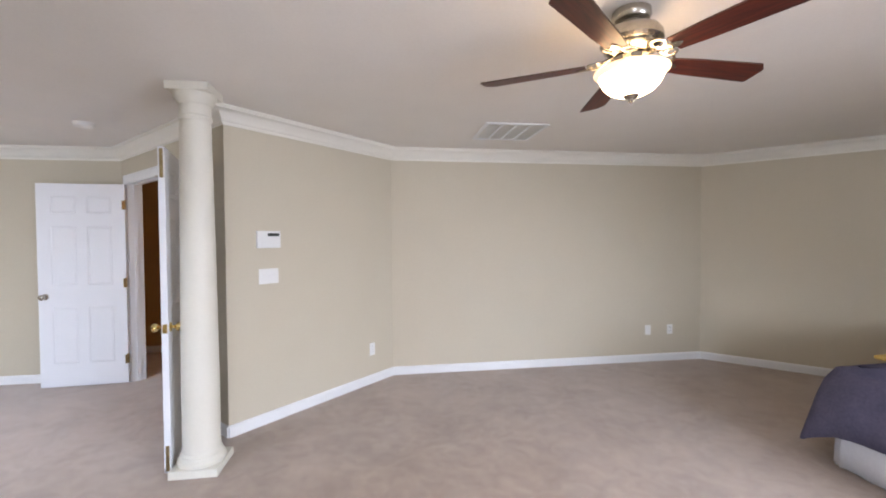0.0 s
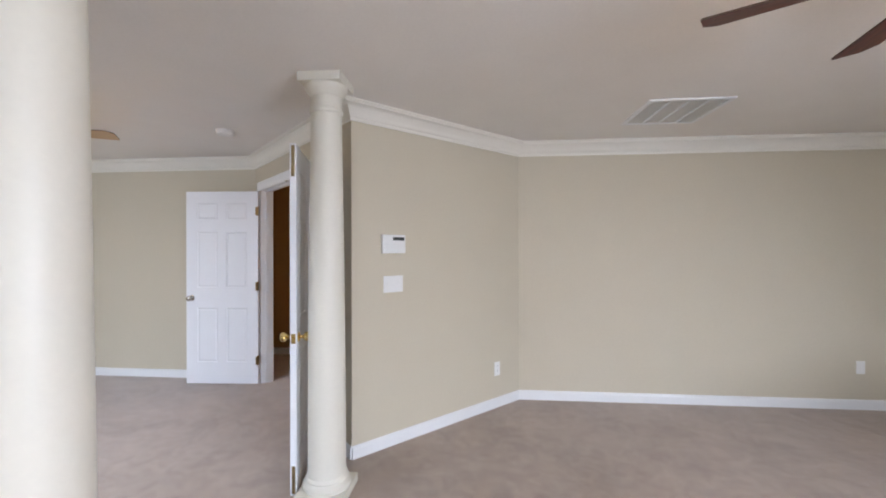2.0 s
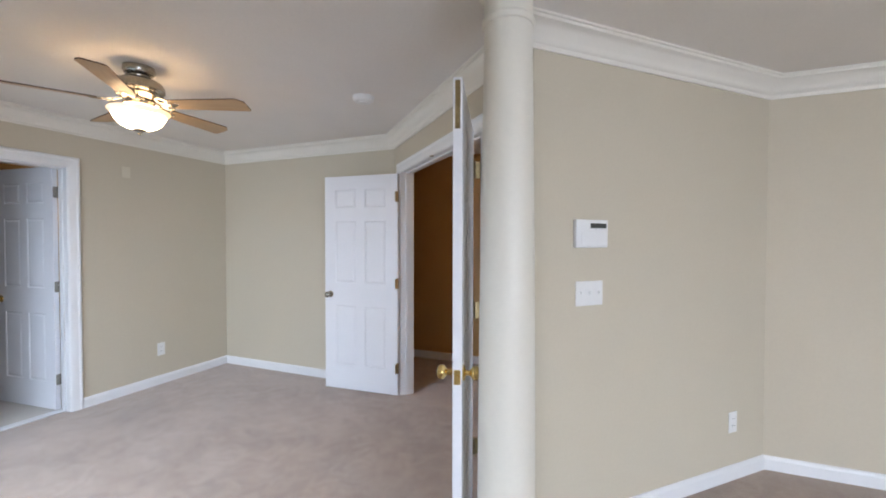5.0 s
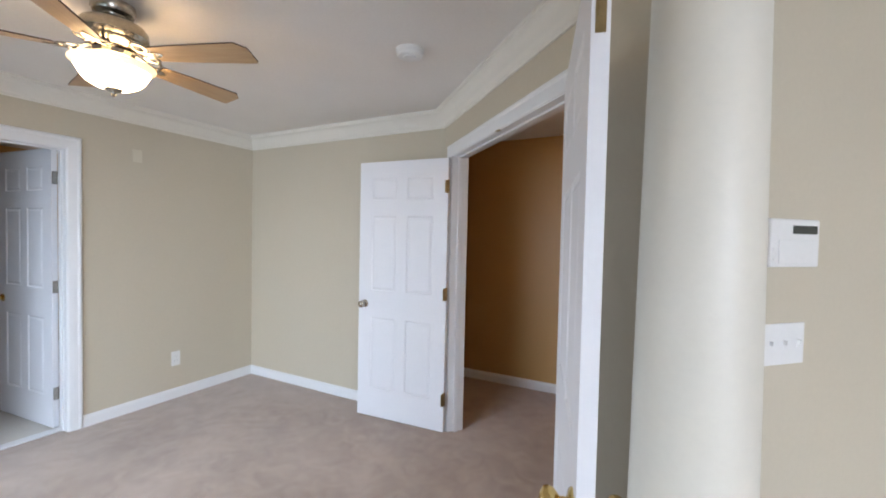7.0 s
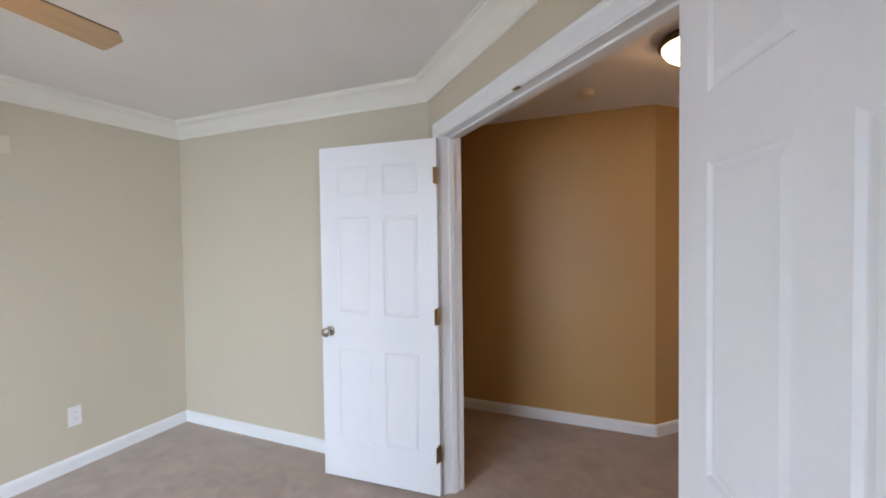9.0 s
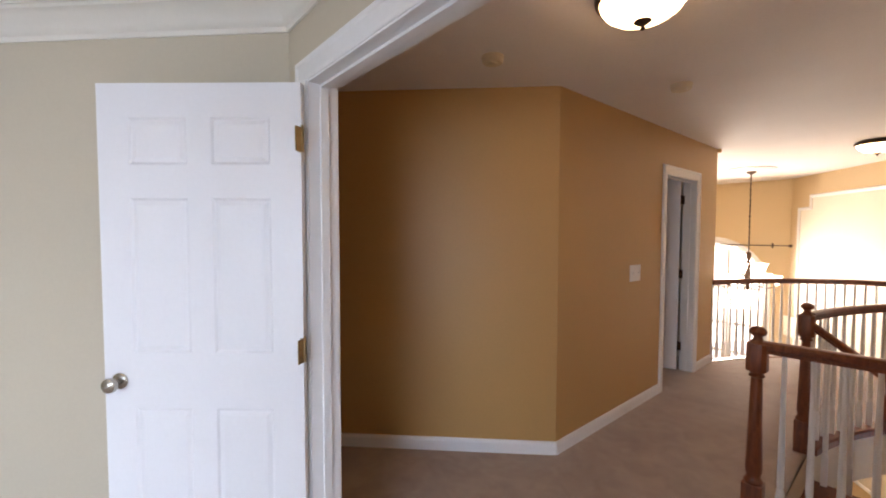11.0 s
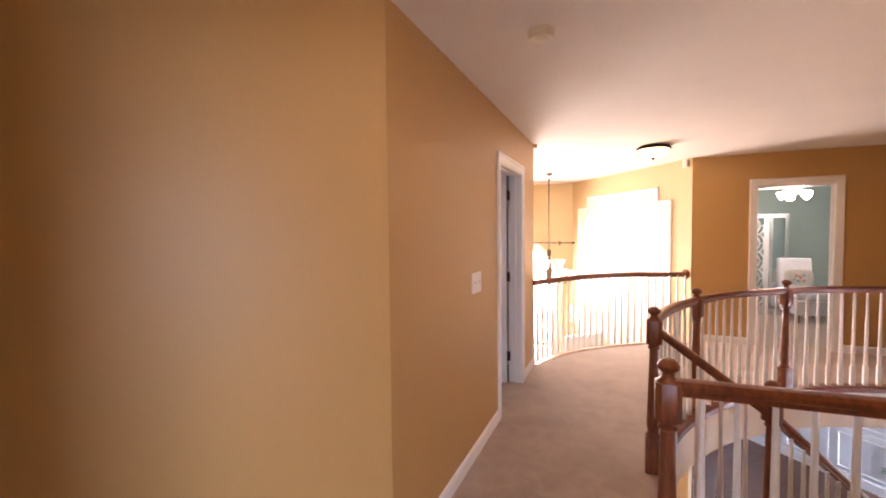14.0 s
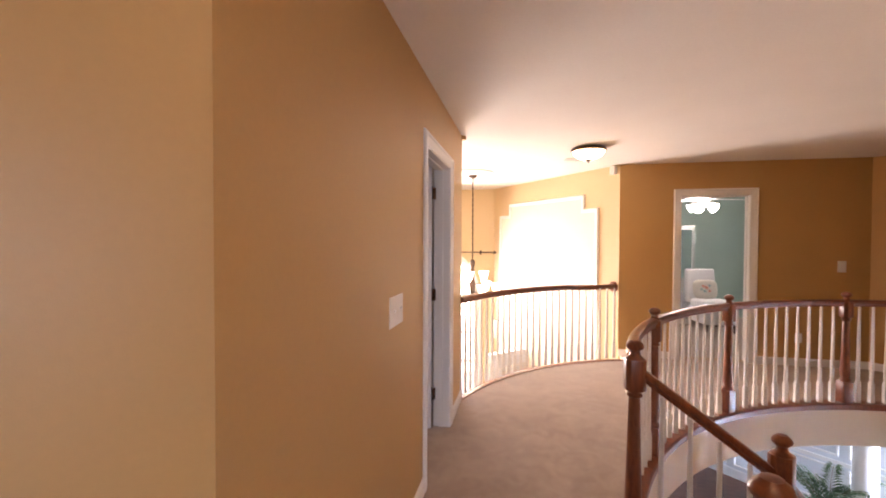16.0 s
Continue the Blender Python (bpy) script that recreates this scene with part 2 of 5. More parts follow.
def soften(bm, width=0.003, segments=2, angle=40):
    es = [e for e in bm.edges if len(e.link_faces) == 2 and e.calc_face_angle(0) > radians(angle)]
    bmesh.ops.bevel(bm, geom=es, offset=width, segments=segments, affect="EDGES", profile=0.5, clamp_overlap=True)


def mesh_object(name, bm, materials, smooth=False, bevel=0.0, segments=2):
    bmesh.ops.recalc_face_normals(bm, faces=bm.faces)
    if bevel:
        soften(bm, bevel, segments)
    finish(bm, smooth)
    me = bpy.data.meshes.new(name)
    bm.to_mesh(me)
    bm.free()
    for m in materials if isinstance(materials, (list, tuple)) else [materials]:
        me.materials.append(m)
    return new(name, me)


def part(name, bm, material, parent, label="", smooth=False, bevel=0.0, segments=2):
    ob = mesh_object(name, bm, material, smooth, bevel, segments)
    ob.parent = parent
    if label:
        ob["label"] = label
    return ob


def shared(name, me, parent, m):
    """Another piece on the same mesh."""
    ob = new(name, me)
    ob.parent = parent
    ob.matrix_basis = m
    return ob


def thing(name, label, category, group="", m=None):
    ob = tagged(new(name), label, category, group)
    if m is not None:
        ob.matrix_basis = m
    return ob


def structure(name, bm, materials, label="", smooth=False, bevel=0.0):
    return tagged(mesh_object(name, bm, materials, smooth, bevel), label, kind="structure")


def offset_line(pts, d, closed):
    """A plan line moved d to the left, mitred."""
    out, n = [], len(pts)
    for i, p in enumerate(pts):
        p = Vector(p)
        a = Vector(pts[i - 1]) if i or closed else None
        b = Vector(pts[(i + 1) % n]) if i < n - 1 or closed else None
        da = (p - a if a is not None else b - p).normalized()
        db = (b - p if b is not None else p - a).normalized()
        na, nb = Vector((-da.y, da.x)), Vector((-db.y, db.x))
        mid = (na + nb).normalized()
        out.append(tuple(p + mid * (d / mid.dot(na))))
    return out


def wall(name, inner, outer, z0, z1, mats, holes=(), label=""):
    """A wall between an inner and an outer plan line, with openings (from, to, sill, head) along the inner line. mats: inner side, outer side."""
    p, q = Vector(inner[0]), Vector(inner[1])
    d = (q - p).normalized()
    n = Vector((-d.y, d.x))
    t = (Vector(outer[0]) - p).dot(n)
    length = (q - p).length
    bm = bmesh.new()

    def span(a, b, lo, hi):
        pa, pb = p + d * a, p + d * b
        oa = Vector(outer[0]) if a == 0 else pa + n * t
        ob = Vector(outer[1]) if b == length else pb + n * t
        loop = [tuple(pa), tuple(pb), tuple(ob), tuple(oa)]
        if t < 0:
            loop = loop[::-1]
        add_prism(bm, loop, lo, hi)
    at = 0
    for a, b, sill, head in sorted(holes):
        if a > at:
            span(at, a, z0, z1)
        span(a, b, head, z1)
        if sill > z0:
            span(a, b, z0, sill)
        at = b
    span(at, length, z0, z1)
    bmesh.ops.recalc_face_normals(bm, faces=bm.faces)
    away = n if t > 0 else -n
    for f in bm.faces:
        f.material_index = 1 if f.normal.to_2d().dot(away) > 0.9 else 0
    return structure(name, bm, mats, label)


def strip(name, inner, side, profile, runs, material, label=""):
    """Baseboard or other trim along a wall's inner line, over the given runs (from, to), on its right (side -1) or left."""
    p, q = Vector(inner[0]), Vector(inner[1])
    d = (q - p).normalized()
    made = []
    for a, b in runs:
        bm = bmesh.new()
        add_sweep(bm, [(side * s, u) for s, u in profile], [(*(p + d * a), 0), (*(p + d * b), 0)])
        made.append(structure(name, bm, material, label))
    return made


# ---------------------------------------------------------------- plan
CZ = 2.435          # ceilings
LOW = -2.96         # ground floor
BED = [(-5.14, 1.39), (-2.9, 1.39), (-2.9, 3.14), (-0.29, 5.75), (3.3, 5.75), (3.3, -3.2), (1.66, -3.2), (-1.30, -0.24), (-3.99, -2.92), (-6.72, -0.19)]
BED_OUT = offset_line(BED, 0.12, True)
BED_MID = offset_line(BED, 0.06, True)
HALL = [(-6.76, -0.39), (-7.6, 0.45), (-4.97, 3.08), (-4.97, 6.2), (-8.5, 6.2)]
HALL_OUT = offset_line(HALL, 0.12, False)
FOY = [(-8.5, 6.2), (-8.5, 10.2), (-4.95, 10.2), (-3.21, 7.97), (-0.5, 7.97), (1.62, 5.85)]
FOY_OUT = offset_line(FOY, 0.12, False)
WELL_C, WELL_R = (-1.138, 3.936), 2.807        # the round edge of the stairwell
BAL_C, BAL_R = (-2.50, 5.25), 2.63           # the round edge of the balcony over the foyer
S2 = math.sqrt(0.5)


def arc(c, r, a0, a1, n):
    return [(c[0] + r * math.cos(radians(a0 + (a1 - a0) * k / n)), c[1] + r * math.sin(radians(a0 + (a1 - a0) * k / n))) for k in range(n + 1)]


BASE = [(0, 0), (0.014, 0), (0.014, 0.066), (0.010, 0.078), (0.005, 0.086), (0, 0.088)]
CASING = [(0, 0), (0.084, 0), (0.084, 0.010), (0.074, 0.019), (0.062, 0.019), (0.055, 0.014), (0.030, 0.013), (0.012, 0.011), (0.004, 0.009), (0, 0.006)]

# bedroom walls, with the double door, unseen windows and the bath door
bed_holes = {0: [(0.17, 1.76, 0, 2.078)], 4: [(3.45, 5.65, 0.6, 2.1)], 5: [(0.30, 1.34, 0.6, 2.1)], 7: [(1.20, 3.20, 0.6, 2.1)]}
BATH_A, BATH_B = 1.5676, 2.3676        # bath door along its wall, from the end at the south
bed_holes[8] = [(BATH_A, BATH_B, 0, 2.05)]
for i, nm in enumerate(("wall_doors", "wall_thermostat", "wall_angled", "wall_north", "wall_east", "wall_south", "wall_south_west", "wall_sitting_window", "wall_bath", "wall_corner")):
    j = (i + 1) % len(BED)
    back = TAN if i in (0, 1, 2, 3, 9) else CREAM
    wall(nm, (BED[i], BED[j]), (BED_OUT[i], BED_OUT[j]), 0, CZ, [BEIGE, back], bed_holes.get(i, ()), "beige painted bedroom wall")
    length = (Vector(BED[j]) - Vector(BED[i])).length
    runs, at = [], 0
    for a, b, sill, head in bed_holes.get(i, ()):
        if sill == 0:
            runs.append((at, a - 0.072))
            at = b + 0.072
    runs.append((at, length))
    strip("baseboard", (BED[i], BED[j]), -1, BASE, [r for r in runs if r[1] - r[0] > 0.03], TRIM, "white painted baseboard")

# crown moulding round the bedroom ceiling
bm = bmesh.new()
crown = [(0, 0), (0, -0.125), (0.010, -0.125), (0.012, -0.105), (0.022, -0.098), (0.030, -0.080), (0.050, -0.048), (0.068, -0.030), (0.082, -0.024), (0.086, -0.012), (0.094, -0.010), (0.094, 0)]
add_sweep(bm, [(-s, u) for s, u in crown], [(x, y, CZ) for x, y in BED], closed=True)
structure("crown_moulding", bm, CROWN, "white crown moulding round the bedroom ceiling", smooth=True)

# hall and foyer walls
HD0, HD1 = 1.70, 2.50               # side room's door along the hall wall
for i, nm in enumerate(("wall_hall_end", "wall_hall_angled", "wall_hall_side", "wall_foyer_south")):
    z0 = LOW if i == 3 else 0
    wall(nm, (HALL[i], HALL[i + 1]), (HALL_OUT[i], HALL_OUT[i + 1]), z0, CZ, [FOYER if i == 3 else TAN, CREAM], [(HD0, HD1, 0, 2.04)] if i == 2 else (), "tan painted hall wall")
strip("baseboard", HALL[1:3], -1, BASE, [(0, 3.719)], TRIM, "white painted baseboard")
strip("baseboard", HALL[2:4], -1, BASE, [(0, HD0 - 0.075), (HD1 + 0.075, 3.12)], TRIM, "white painted baseboard")

wall("wall_foyer_west", FOY[0:2], FOY_OUT[0:2], LOW, CZ, [FOYER, CREAM])
wall("wall_foyer_angled", FOY[2:4], FOY_OUT[2:4], LOW, CZ, [FOYER, TEAL], label="golden painted foyer wall")
BD0, BD1 = 0.70, 1.49               # teal room's door along the wall
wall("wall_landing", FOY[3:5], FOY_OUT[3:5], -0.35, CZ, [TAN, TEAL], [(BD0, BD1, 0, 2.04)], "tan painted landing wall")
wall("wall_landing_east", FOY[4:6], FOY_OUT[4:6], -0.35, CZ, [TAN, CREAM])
strip("baseboard", FOY[3:5], -1, BASE, [(0, BD0 - 0.075), (BD1 + 0.075, 2.71)], TRIM, "white painted baseboard")
strip("baseboard", FOY[4:6], -1, BASE, [(0, 2.9)], TRIM, "white painted baseboard")

# foyer window wall with an arched opening
WX, WH = -6.2, 0.92
W_SPRING, W_SILL = 0.41, -2.2
bm = bmesh.new()
for a, b in ((-8.62, WX - WH), (WX + WH, -4.95)):
    add_box(bm, (a, 10.2, LOW), (b, 10.34, CZ))
add_box(bm, (WX - WH, 10.2, LOW), (WX + WH, 10.34, W_SILL))
arch = [(WX - WH * math.cos(math.pi * k / 24), W_SPRING + WH * math.sin(math.pi * k / 24)) for k in range(25)]
for (xa, za), (xb, zb) in zip(arch, arch[1:]):
    f = [bm.verts.new(c) for c in ((xa, 10.2, za), (xb, 10.2, zb), (xb, 10.2, CZ), (xa, 10.2, CZ))]
    g = [bm.verts.new((v.co.x, 10.34, v.co.z)) for v in f]
    bm.faces.new(f)
    bm.faces.new(g[::-1])
    bm.faces.new((f[1], f[0], g[0], g[1]))
structure("wall_foyer_north", bm, FOYER, "golden painted foyer wall with an arched window")

# floors: bedroom carpet, hall carpet with the round well cut out, both on a thick deck
bm = bmesh.new()
bottom, top, sides = add_prism(bm, BED_MID[::-1], -0.35, 0)
bottom.material_index = 1
structure("floor_bedroom", bm, [CARPET, CREAM], "beige cut-pile carpet")
well_arc = arc(WELL_C, WELL_R - 0.045, 45, 173.5, 60)
N1, N2 = (-3.938, 3.290), (-3.905, 4.400)
plan = [(-6.86, -0.31), (-6.80, -0.19), BED_MID[0], (-2.96, 1.45), (-2.96, 3.165), (-2.83, 3.32), (-3.87, 3.32), (-3.87, 4.40)]
plan += well_arc[::-1] + [(1.36, 5.81), (1.70, 5.81)] + [(-0.5, 8.03), (-3.21, 8.03)]
plan += arc(BAL_C, BAL_R + 0.04, 104, 159, 24) + [(-5.02, 6.2), (-5.02, 3.08), (-7.66, 0.45)]
bm = bmesh.new()
bottom, top, sides = add_prism(bm, plan, -0.35, 0)
for f in [bottom] + sides:
    f.material_index = 1
structure("floor_hall", bm, [CARPET, CREAM], "beige cut-pile carpet round the open stairwell")
bm = bmesh.new()
add_box(bm, (-8.7, 1.0, LOW - 0.1), (4.2, 13.2, LOW))
structure("floor_ground", bm, FLOORW, "brown wooden floor of the ground storey")
bm = bmesh.new()
add_box(bm, (-9.2, -5.6, CZ), (4.2, 13.4, CZ + 0.12))
structure("ceiling", bm, CEIL, "off-white painted ceiling")


# ---------------------------------------------------------------- doors
def wall_frame(p, q, at, flip=False):
    """Local axes on a wall: x along it from p to q, y out of its face into the room, z up; origin at a distance along."""
    p, q = Vector(p), Vector(q)
    d = (q - p).normalized()
    n = Vector((d.y, -d.x))
    o = p + d * at
    return Matrix(((d.x, n.x, 0, o.x), (d.y, n.y, 0, o.y), (0, 0, 1, 0), (0, 0, 0, 1)))


def casing(name, m, width, height, parent, label=""):
    """Moulded trim round an opening, on the face y = 0 of the local axes."""
    bm = bmesh.new()
    g = 0.006
    add_sweep(bm, [(s, u) for s, u in CASING], [(-g, 0, 0), (-g, height + g, 0), (width + g, height + g, 0), (width + g, 0, 0)])
    turn = Matrix(((1, 0, 0, 0), (0, 0, 1, 0), (0, 1, 0, 0), (0, 0, 0, 1)))
    bmesh.ops.transform(bm, matrix=m @ turn, verts=bm.verts)
    return part(name, bm, TRIM, parent, label)


def door_frame(name, p, q, a, b, height, t, label, sides=(True, True), stop=0.05):
    """Jamb lining and casings of an opening from a to b along the wall p-q that is t thick."""
    m = wall_frame(p, q, a)
    w = b - a
    frame_ob = tagged(new(name), label, "door frame", kind="structure")
    bm = bmesh.new()
    j = 0.019
    add_box(bm, (0, -t - 0.002, 0), (j, 0.002, height), m)
    add_box(bm, (w - j, -t - 0.002, 0), (w, 0.002, height), m)
    add_box(bm, (j, -t - 0.002, height - j), (w - j, 0.002, height), m)
    part("jamb", bm, TRIM, frame_ob, bevel=0.002)
    bm = bmesh.new()
    add_box(bm, (j, -stop - 0.035, 0), (j + 0.011, -stop, height - j), m)
    add_box(bm, (w - j - 0.011, -stop - 0.035, 0), (w - j, -stop, height - j), m)
    add_box(bm, (j + 0.011, -stop - 0.035, height - j - 0.011), (w - j - 0.011, -stop, height - j), m)
    part("door_stop", bm, TRIM, frame_ob, bevel=0.002)
    if sides[0]:
        casing("casing", m @ Matrix.Translation((j, 0, 0)), w - 2 * j, height - j, frame_ob)
    if sides[1]:
        back = m @ Matrix(((-1, 0, 0, w - j), (0, -1, 0, -t), (0, 0, 1, 0), (0, 0, 0, 1)))
        casing("casing", back, w - 2 * j, height - j, frame_ob)
    return frame_ob


def knob(parent, x, y, z, out, metal):
    """A round door knob with its rose, at the face of a leaf; out is 1 or -1."""
    bm = bmesh.new()
    turn = Matrix.Translation((x, y, z)) @ Matrix.Rotation(radians(-90 * out), 4, "X")
    prof = [(0.031, 0), (0.031, 0.004), (0.026, 0.008), (0.011, 0.012), (0.010, 0.026), (0.017, 0.032), (0.026, 0.040), (0.0285, 0.050), (0.026, 0.060), (0.015, 0.067), (0.004, 0.069)]
    add_lathe(bm, prof, 20, turn)
    return part("knob", bm, metal, parent, "polished brass knob" if metal is BRASS else "", smooth=True)


def hinge(parent, m, z, metal, out=0.0):
    """A butt hinge: two leaves and a barrel with knuckles, about the vertical pin at the local origin."""
    bm = bmesh.new()
    add_box(bm, (0.002, -0.0025, z - 0.045), (0.036, 0.0015, z + 0.045), m)
    for k in range(5):
        add_lathe(bm, [(0.0068, z - 0.045 + k * 0.018), (0.0068, z - 0.0285 + k * 0.018)], 10, m)
    add_lathe(bm, [(0.0045, z + 0.045), (0.006, z + 0.049), (0.003, z + 0.055)], 10, m)
    add_box(bm, (-0.0015, -0.034, z - 0.045), (0.0025, -0.002, z + 0.045), m)
    return part("hinge", bm, metal, parent, "", smooth=True)


PANELS_Z = ((0.226, 0.80), (1.015, 1.605), (1.73, 1.906))


def leaf(name, label, hinge_at, angle, width=0.76, height=2.032, thick=0.035, mirror=False, metal=BRASS, knob_z=0.905, latch=False):
    """A six-panel door leaf hung at hinge_at and turned so that it runs along angle (degrees); its thickness lies to the left of that way, or right if mirror."""
    side = -1 if mirror else 1
    m = Matrix.Translation((*hinge_at, 0.012)) @ Matrix.Rotation(radians(angle), 4, "Z")
    ob = thing(name, label, "door", m=m)
    u = width / 0.76
    xs = [0, 0.115 * u, 0.335 * u, 0.425 * u, 0.645 * u, width]
    zs = [0, *[z for pz in PANELS_Z for z in pz], height]
    bm = bmesh.new()
    panels = []
    grid = {}
    for yi, y in enumerate((0, side * thick)):
        for i, x in enumerate(xs):
            for k, z in enumerate(zs):
                grid[yi, i, k] = bm.verts.new((x, y, z))
        for i in range(len(xs) - 1):
            for k in range(len(zs) - 1):
                f = bm.faces.new([grid[yi, i, k], grid[yi, i + 1, k], grid[yi, i + 1, k + 1], grid[yi, i, k + 1]])
                if i in (1, 3) and k in (1, 3, 5):
                    panels.append(f)
    nx, nz = len(xs) - 1, len(zs) - 1
    for i in range(nx):
        for k in (0, nz):
            bm.faces.new([grid[0, i, k], grid[0, i + 1, k], grid[1, i + 1, k], grid[1, i, k]])
    for k in range(nz):
        for i in (0, nx):
            bm.faces.new([grid[0, i, k], grid[0, i, k + 1], grid[1, i, k + 1], grid[1, i, k]])
    bmesh.ops.recalc_face_normals(bm, faces=bm.faces)
    bmesh.ops.inset_individual(bm, faces=panels, thickness=0.012, depth=-0.006)
    bmesh.ops.inset_individual(bm, faces=panels, thickness=0.006, depth=0.0)
    bmesh.ops.inset_individual(bm, faces=panels, thickness=0.022, depth=0.0045)
    part("panel_door", bm, DOORW, ob)
    knob(ob, width - 0.06, 0, knob_z, -side, metal)
    knob(ob, width - 0.06, side * thick, knob_z, side, metal)
    bm = bmesh.new()
    add_box(bm, (width - 0.001, side * thick * 0.5 - 0.0125, knob_z - 0.028), (width + 0.0015, side * thick * 0.5 + 0.0125, knob_z + 0.028))
    add_box(bm, (width, side * thick * 0.5 - 0.006, knob_z - 0.008), (width + 0.010, side * thick * 0.5 + 0.006, knob_z + 0.008))
    part("latch", bm, metal, ob, bevel=0.0008)
    if latch:
        for za, zb in ((height - 0.19, height - 0.01), (0.01, 0.17)):
            bm = bmesh.new()
            add_box(bm, (width - 0.001, side * thick * 0.5 - 0.010, za), (width + 0.0018, side * thick * 0.5 + 0.010, zb))
            add_box(bm, (width + 0.001, side * thick * 0.5 - 0.004, za + 0.03), (width + 0.005, side * thick * 0.5 + 0.004, za + 0.085))
            part("flush_bolt", bm, AGED, ob, "tarnished brass flush bolt", bevel=0.0008)
    return ob, m


# double door between bedroom and hall
door_frame("door_1", BED[0], BED[1], 0.17, 1.76, 2.078, 0.12, "white casing of the double doorway", stop=0.045)
left_leaf, lm = leaf("bedroom_door", "white six-panel door standing open with a nickel knob", (-4.930, 1.352), 228.5, width=0.77, mirror=True, metal=NICKEL)
for z in (0.25, 1.03, 1.82):
    hinge(left_leaf, Matrix.Translation((-0.006, 0.004, 0)) @ Matrix.Rotation(radians(70), 4, "Z"), z, AGED)
right_leaf, rm = leaf("bedroom_door", "white six-panel door standing open against the ivory column", (-3.390, 1.337), -30.2, width=0.783, mirror=True, latch=True)
for z in (0.25, 1.03, 1.82):
    hinge(right_leaf, Matrix.Translation((-0.006, 0.004, 0)) @ Matrix.Rotation(radians(110), 4, "Z"), z, AGED)
# ball catch in the head of the frame
bm = bmesh.new()
add_box(bm, (-4.172, 1.372, 2.0545), (-4.136, 1.392, 2.0585))
tagged(mesh_object("strike_plate", bm, AGED), "tarnished brass strike plate in the door head", "strike plate")

# bath door, opened into the bath
door_frame("door_2", BED[8], BED[9], BATH_A, BATH_B, 2.05, 0.12, "white casing of the bath doorway")
bw = wall_frame(BED[8], BED[9], BATH_B - 0.016) @ Matrix.Translation((0, -0.138, 0))
bath_leaf, _ = leaf("bath_door", "white six-panel door standing open into the bath", tuple(bw.translation.to_2d()), 230.5, width=0.735, mirror=False, metal=BRASS)
for z in (0.25, 1.03, 1.82):
    hinge(bath_leaf, Matrix.Translation((-0.004, -0.004, 0)) @ Matrix.Rotation(radians(90), 4, "Z"), z, NICKEL)

# side room's door, opened into that room
door_frame("door_3", HALL[2], HALL[3], HD0, HD1, 2.04, 0.12, "white casing of the side room doorway")
side_leaf, _ = leaf("side_room_door", "white six-panel door standing open into a dim room", (-5.105, 3.08 + HD1 - 0.055), 196, width=0.755, mirror=False)
for z in (0.25, 1.03, 1.82):
    hinge(side_leaf, Matrix.Translation((-0.004, -0.004, 0)) @ Matrix.Rotation(radians(-60), 4, "Z"), z, BRONZE)

# teal room's doorway
door_frame("door_4", FOY[3], FOY[4], BD0, BD1, 2.04, 0.12, "white casing of the teal room doorway")


# ---------------------------------------------------------------- columns
def column(m):
    ob = thing("column", "smooth ivory painted column on a square plinth", "column", "columns between the bedroom areas", m)
    bm = bmesh.new()
    add_box(bm, (-0.142, -0.142, 0), (0.142, 0.142, 0.052))
    part("plinth", bm, COLW, ob, bevel=0.004)
    bm = bmesh.new()
    prof = [(0.136, 0.052), (0.140, 0.064), (0.139, 0.080), (0.130, 0.090), (0.122, 0.096), (0.119, 0.104), (0.122, 0.110), (0.119, 0.118), (0.112, 0.126), (0.109, 0.16)]
    prof += [(0.109 - 0.021 * (k / 12) ** 1.7, 0.16 + 2.06 * k / 12) for k in range(1, 13)]
    add_lathe(bm, prof, 48)
    part("shaft", bm, COLW, ob, smooth=True)
    bm = bmesh.new()
    prof = [(0.088, 2.22), (0.092, 2.222), (0.097, 2.232), (0.097, 2.242), (0.090, 2.250), (0.089, 2.315), (0.096, 2.320), (0.099, 2.328), (0.112, 2.345), (0.121, 2.362), (0.122, 2.382)]
    add_lathe(bm, prof, 48)
    part("capital", bm, COLW, ob, smooth=True)
    bm = bmesh.new()
    add_box(bm, (-0.124, -0.124, 2.382), (0.124, 0.124, CZ - 0.001))
    part("abacus", bm, COLW, ob, bevel=0.004)
    return ob


column(pose(-2.645, 1.098, 0, 0, 0, 45))
copy_thing(bpy.data.objects["column"], pose(-1.497, -0.036, 0, 0, 0, 45))


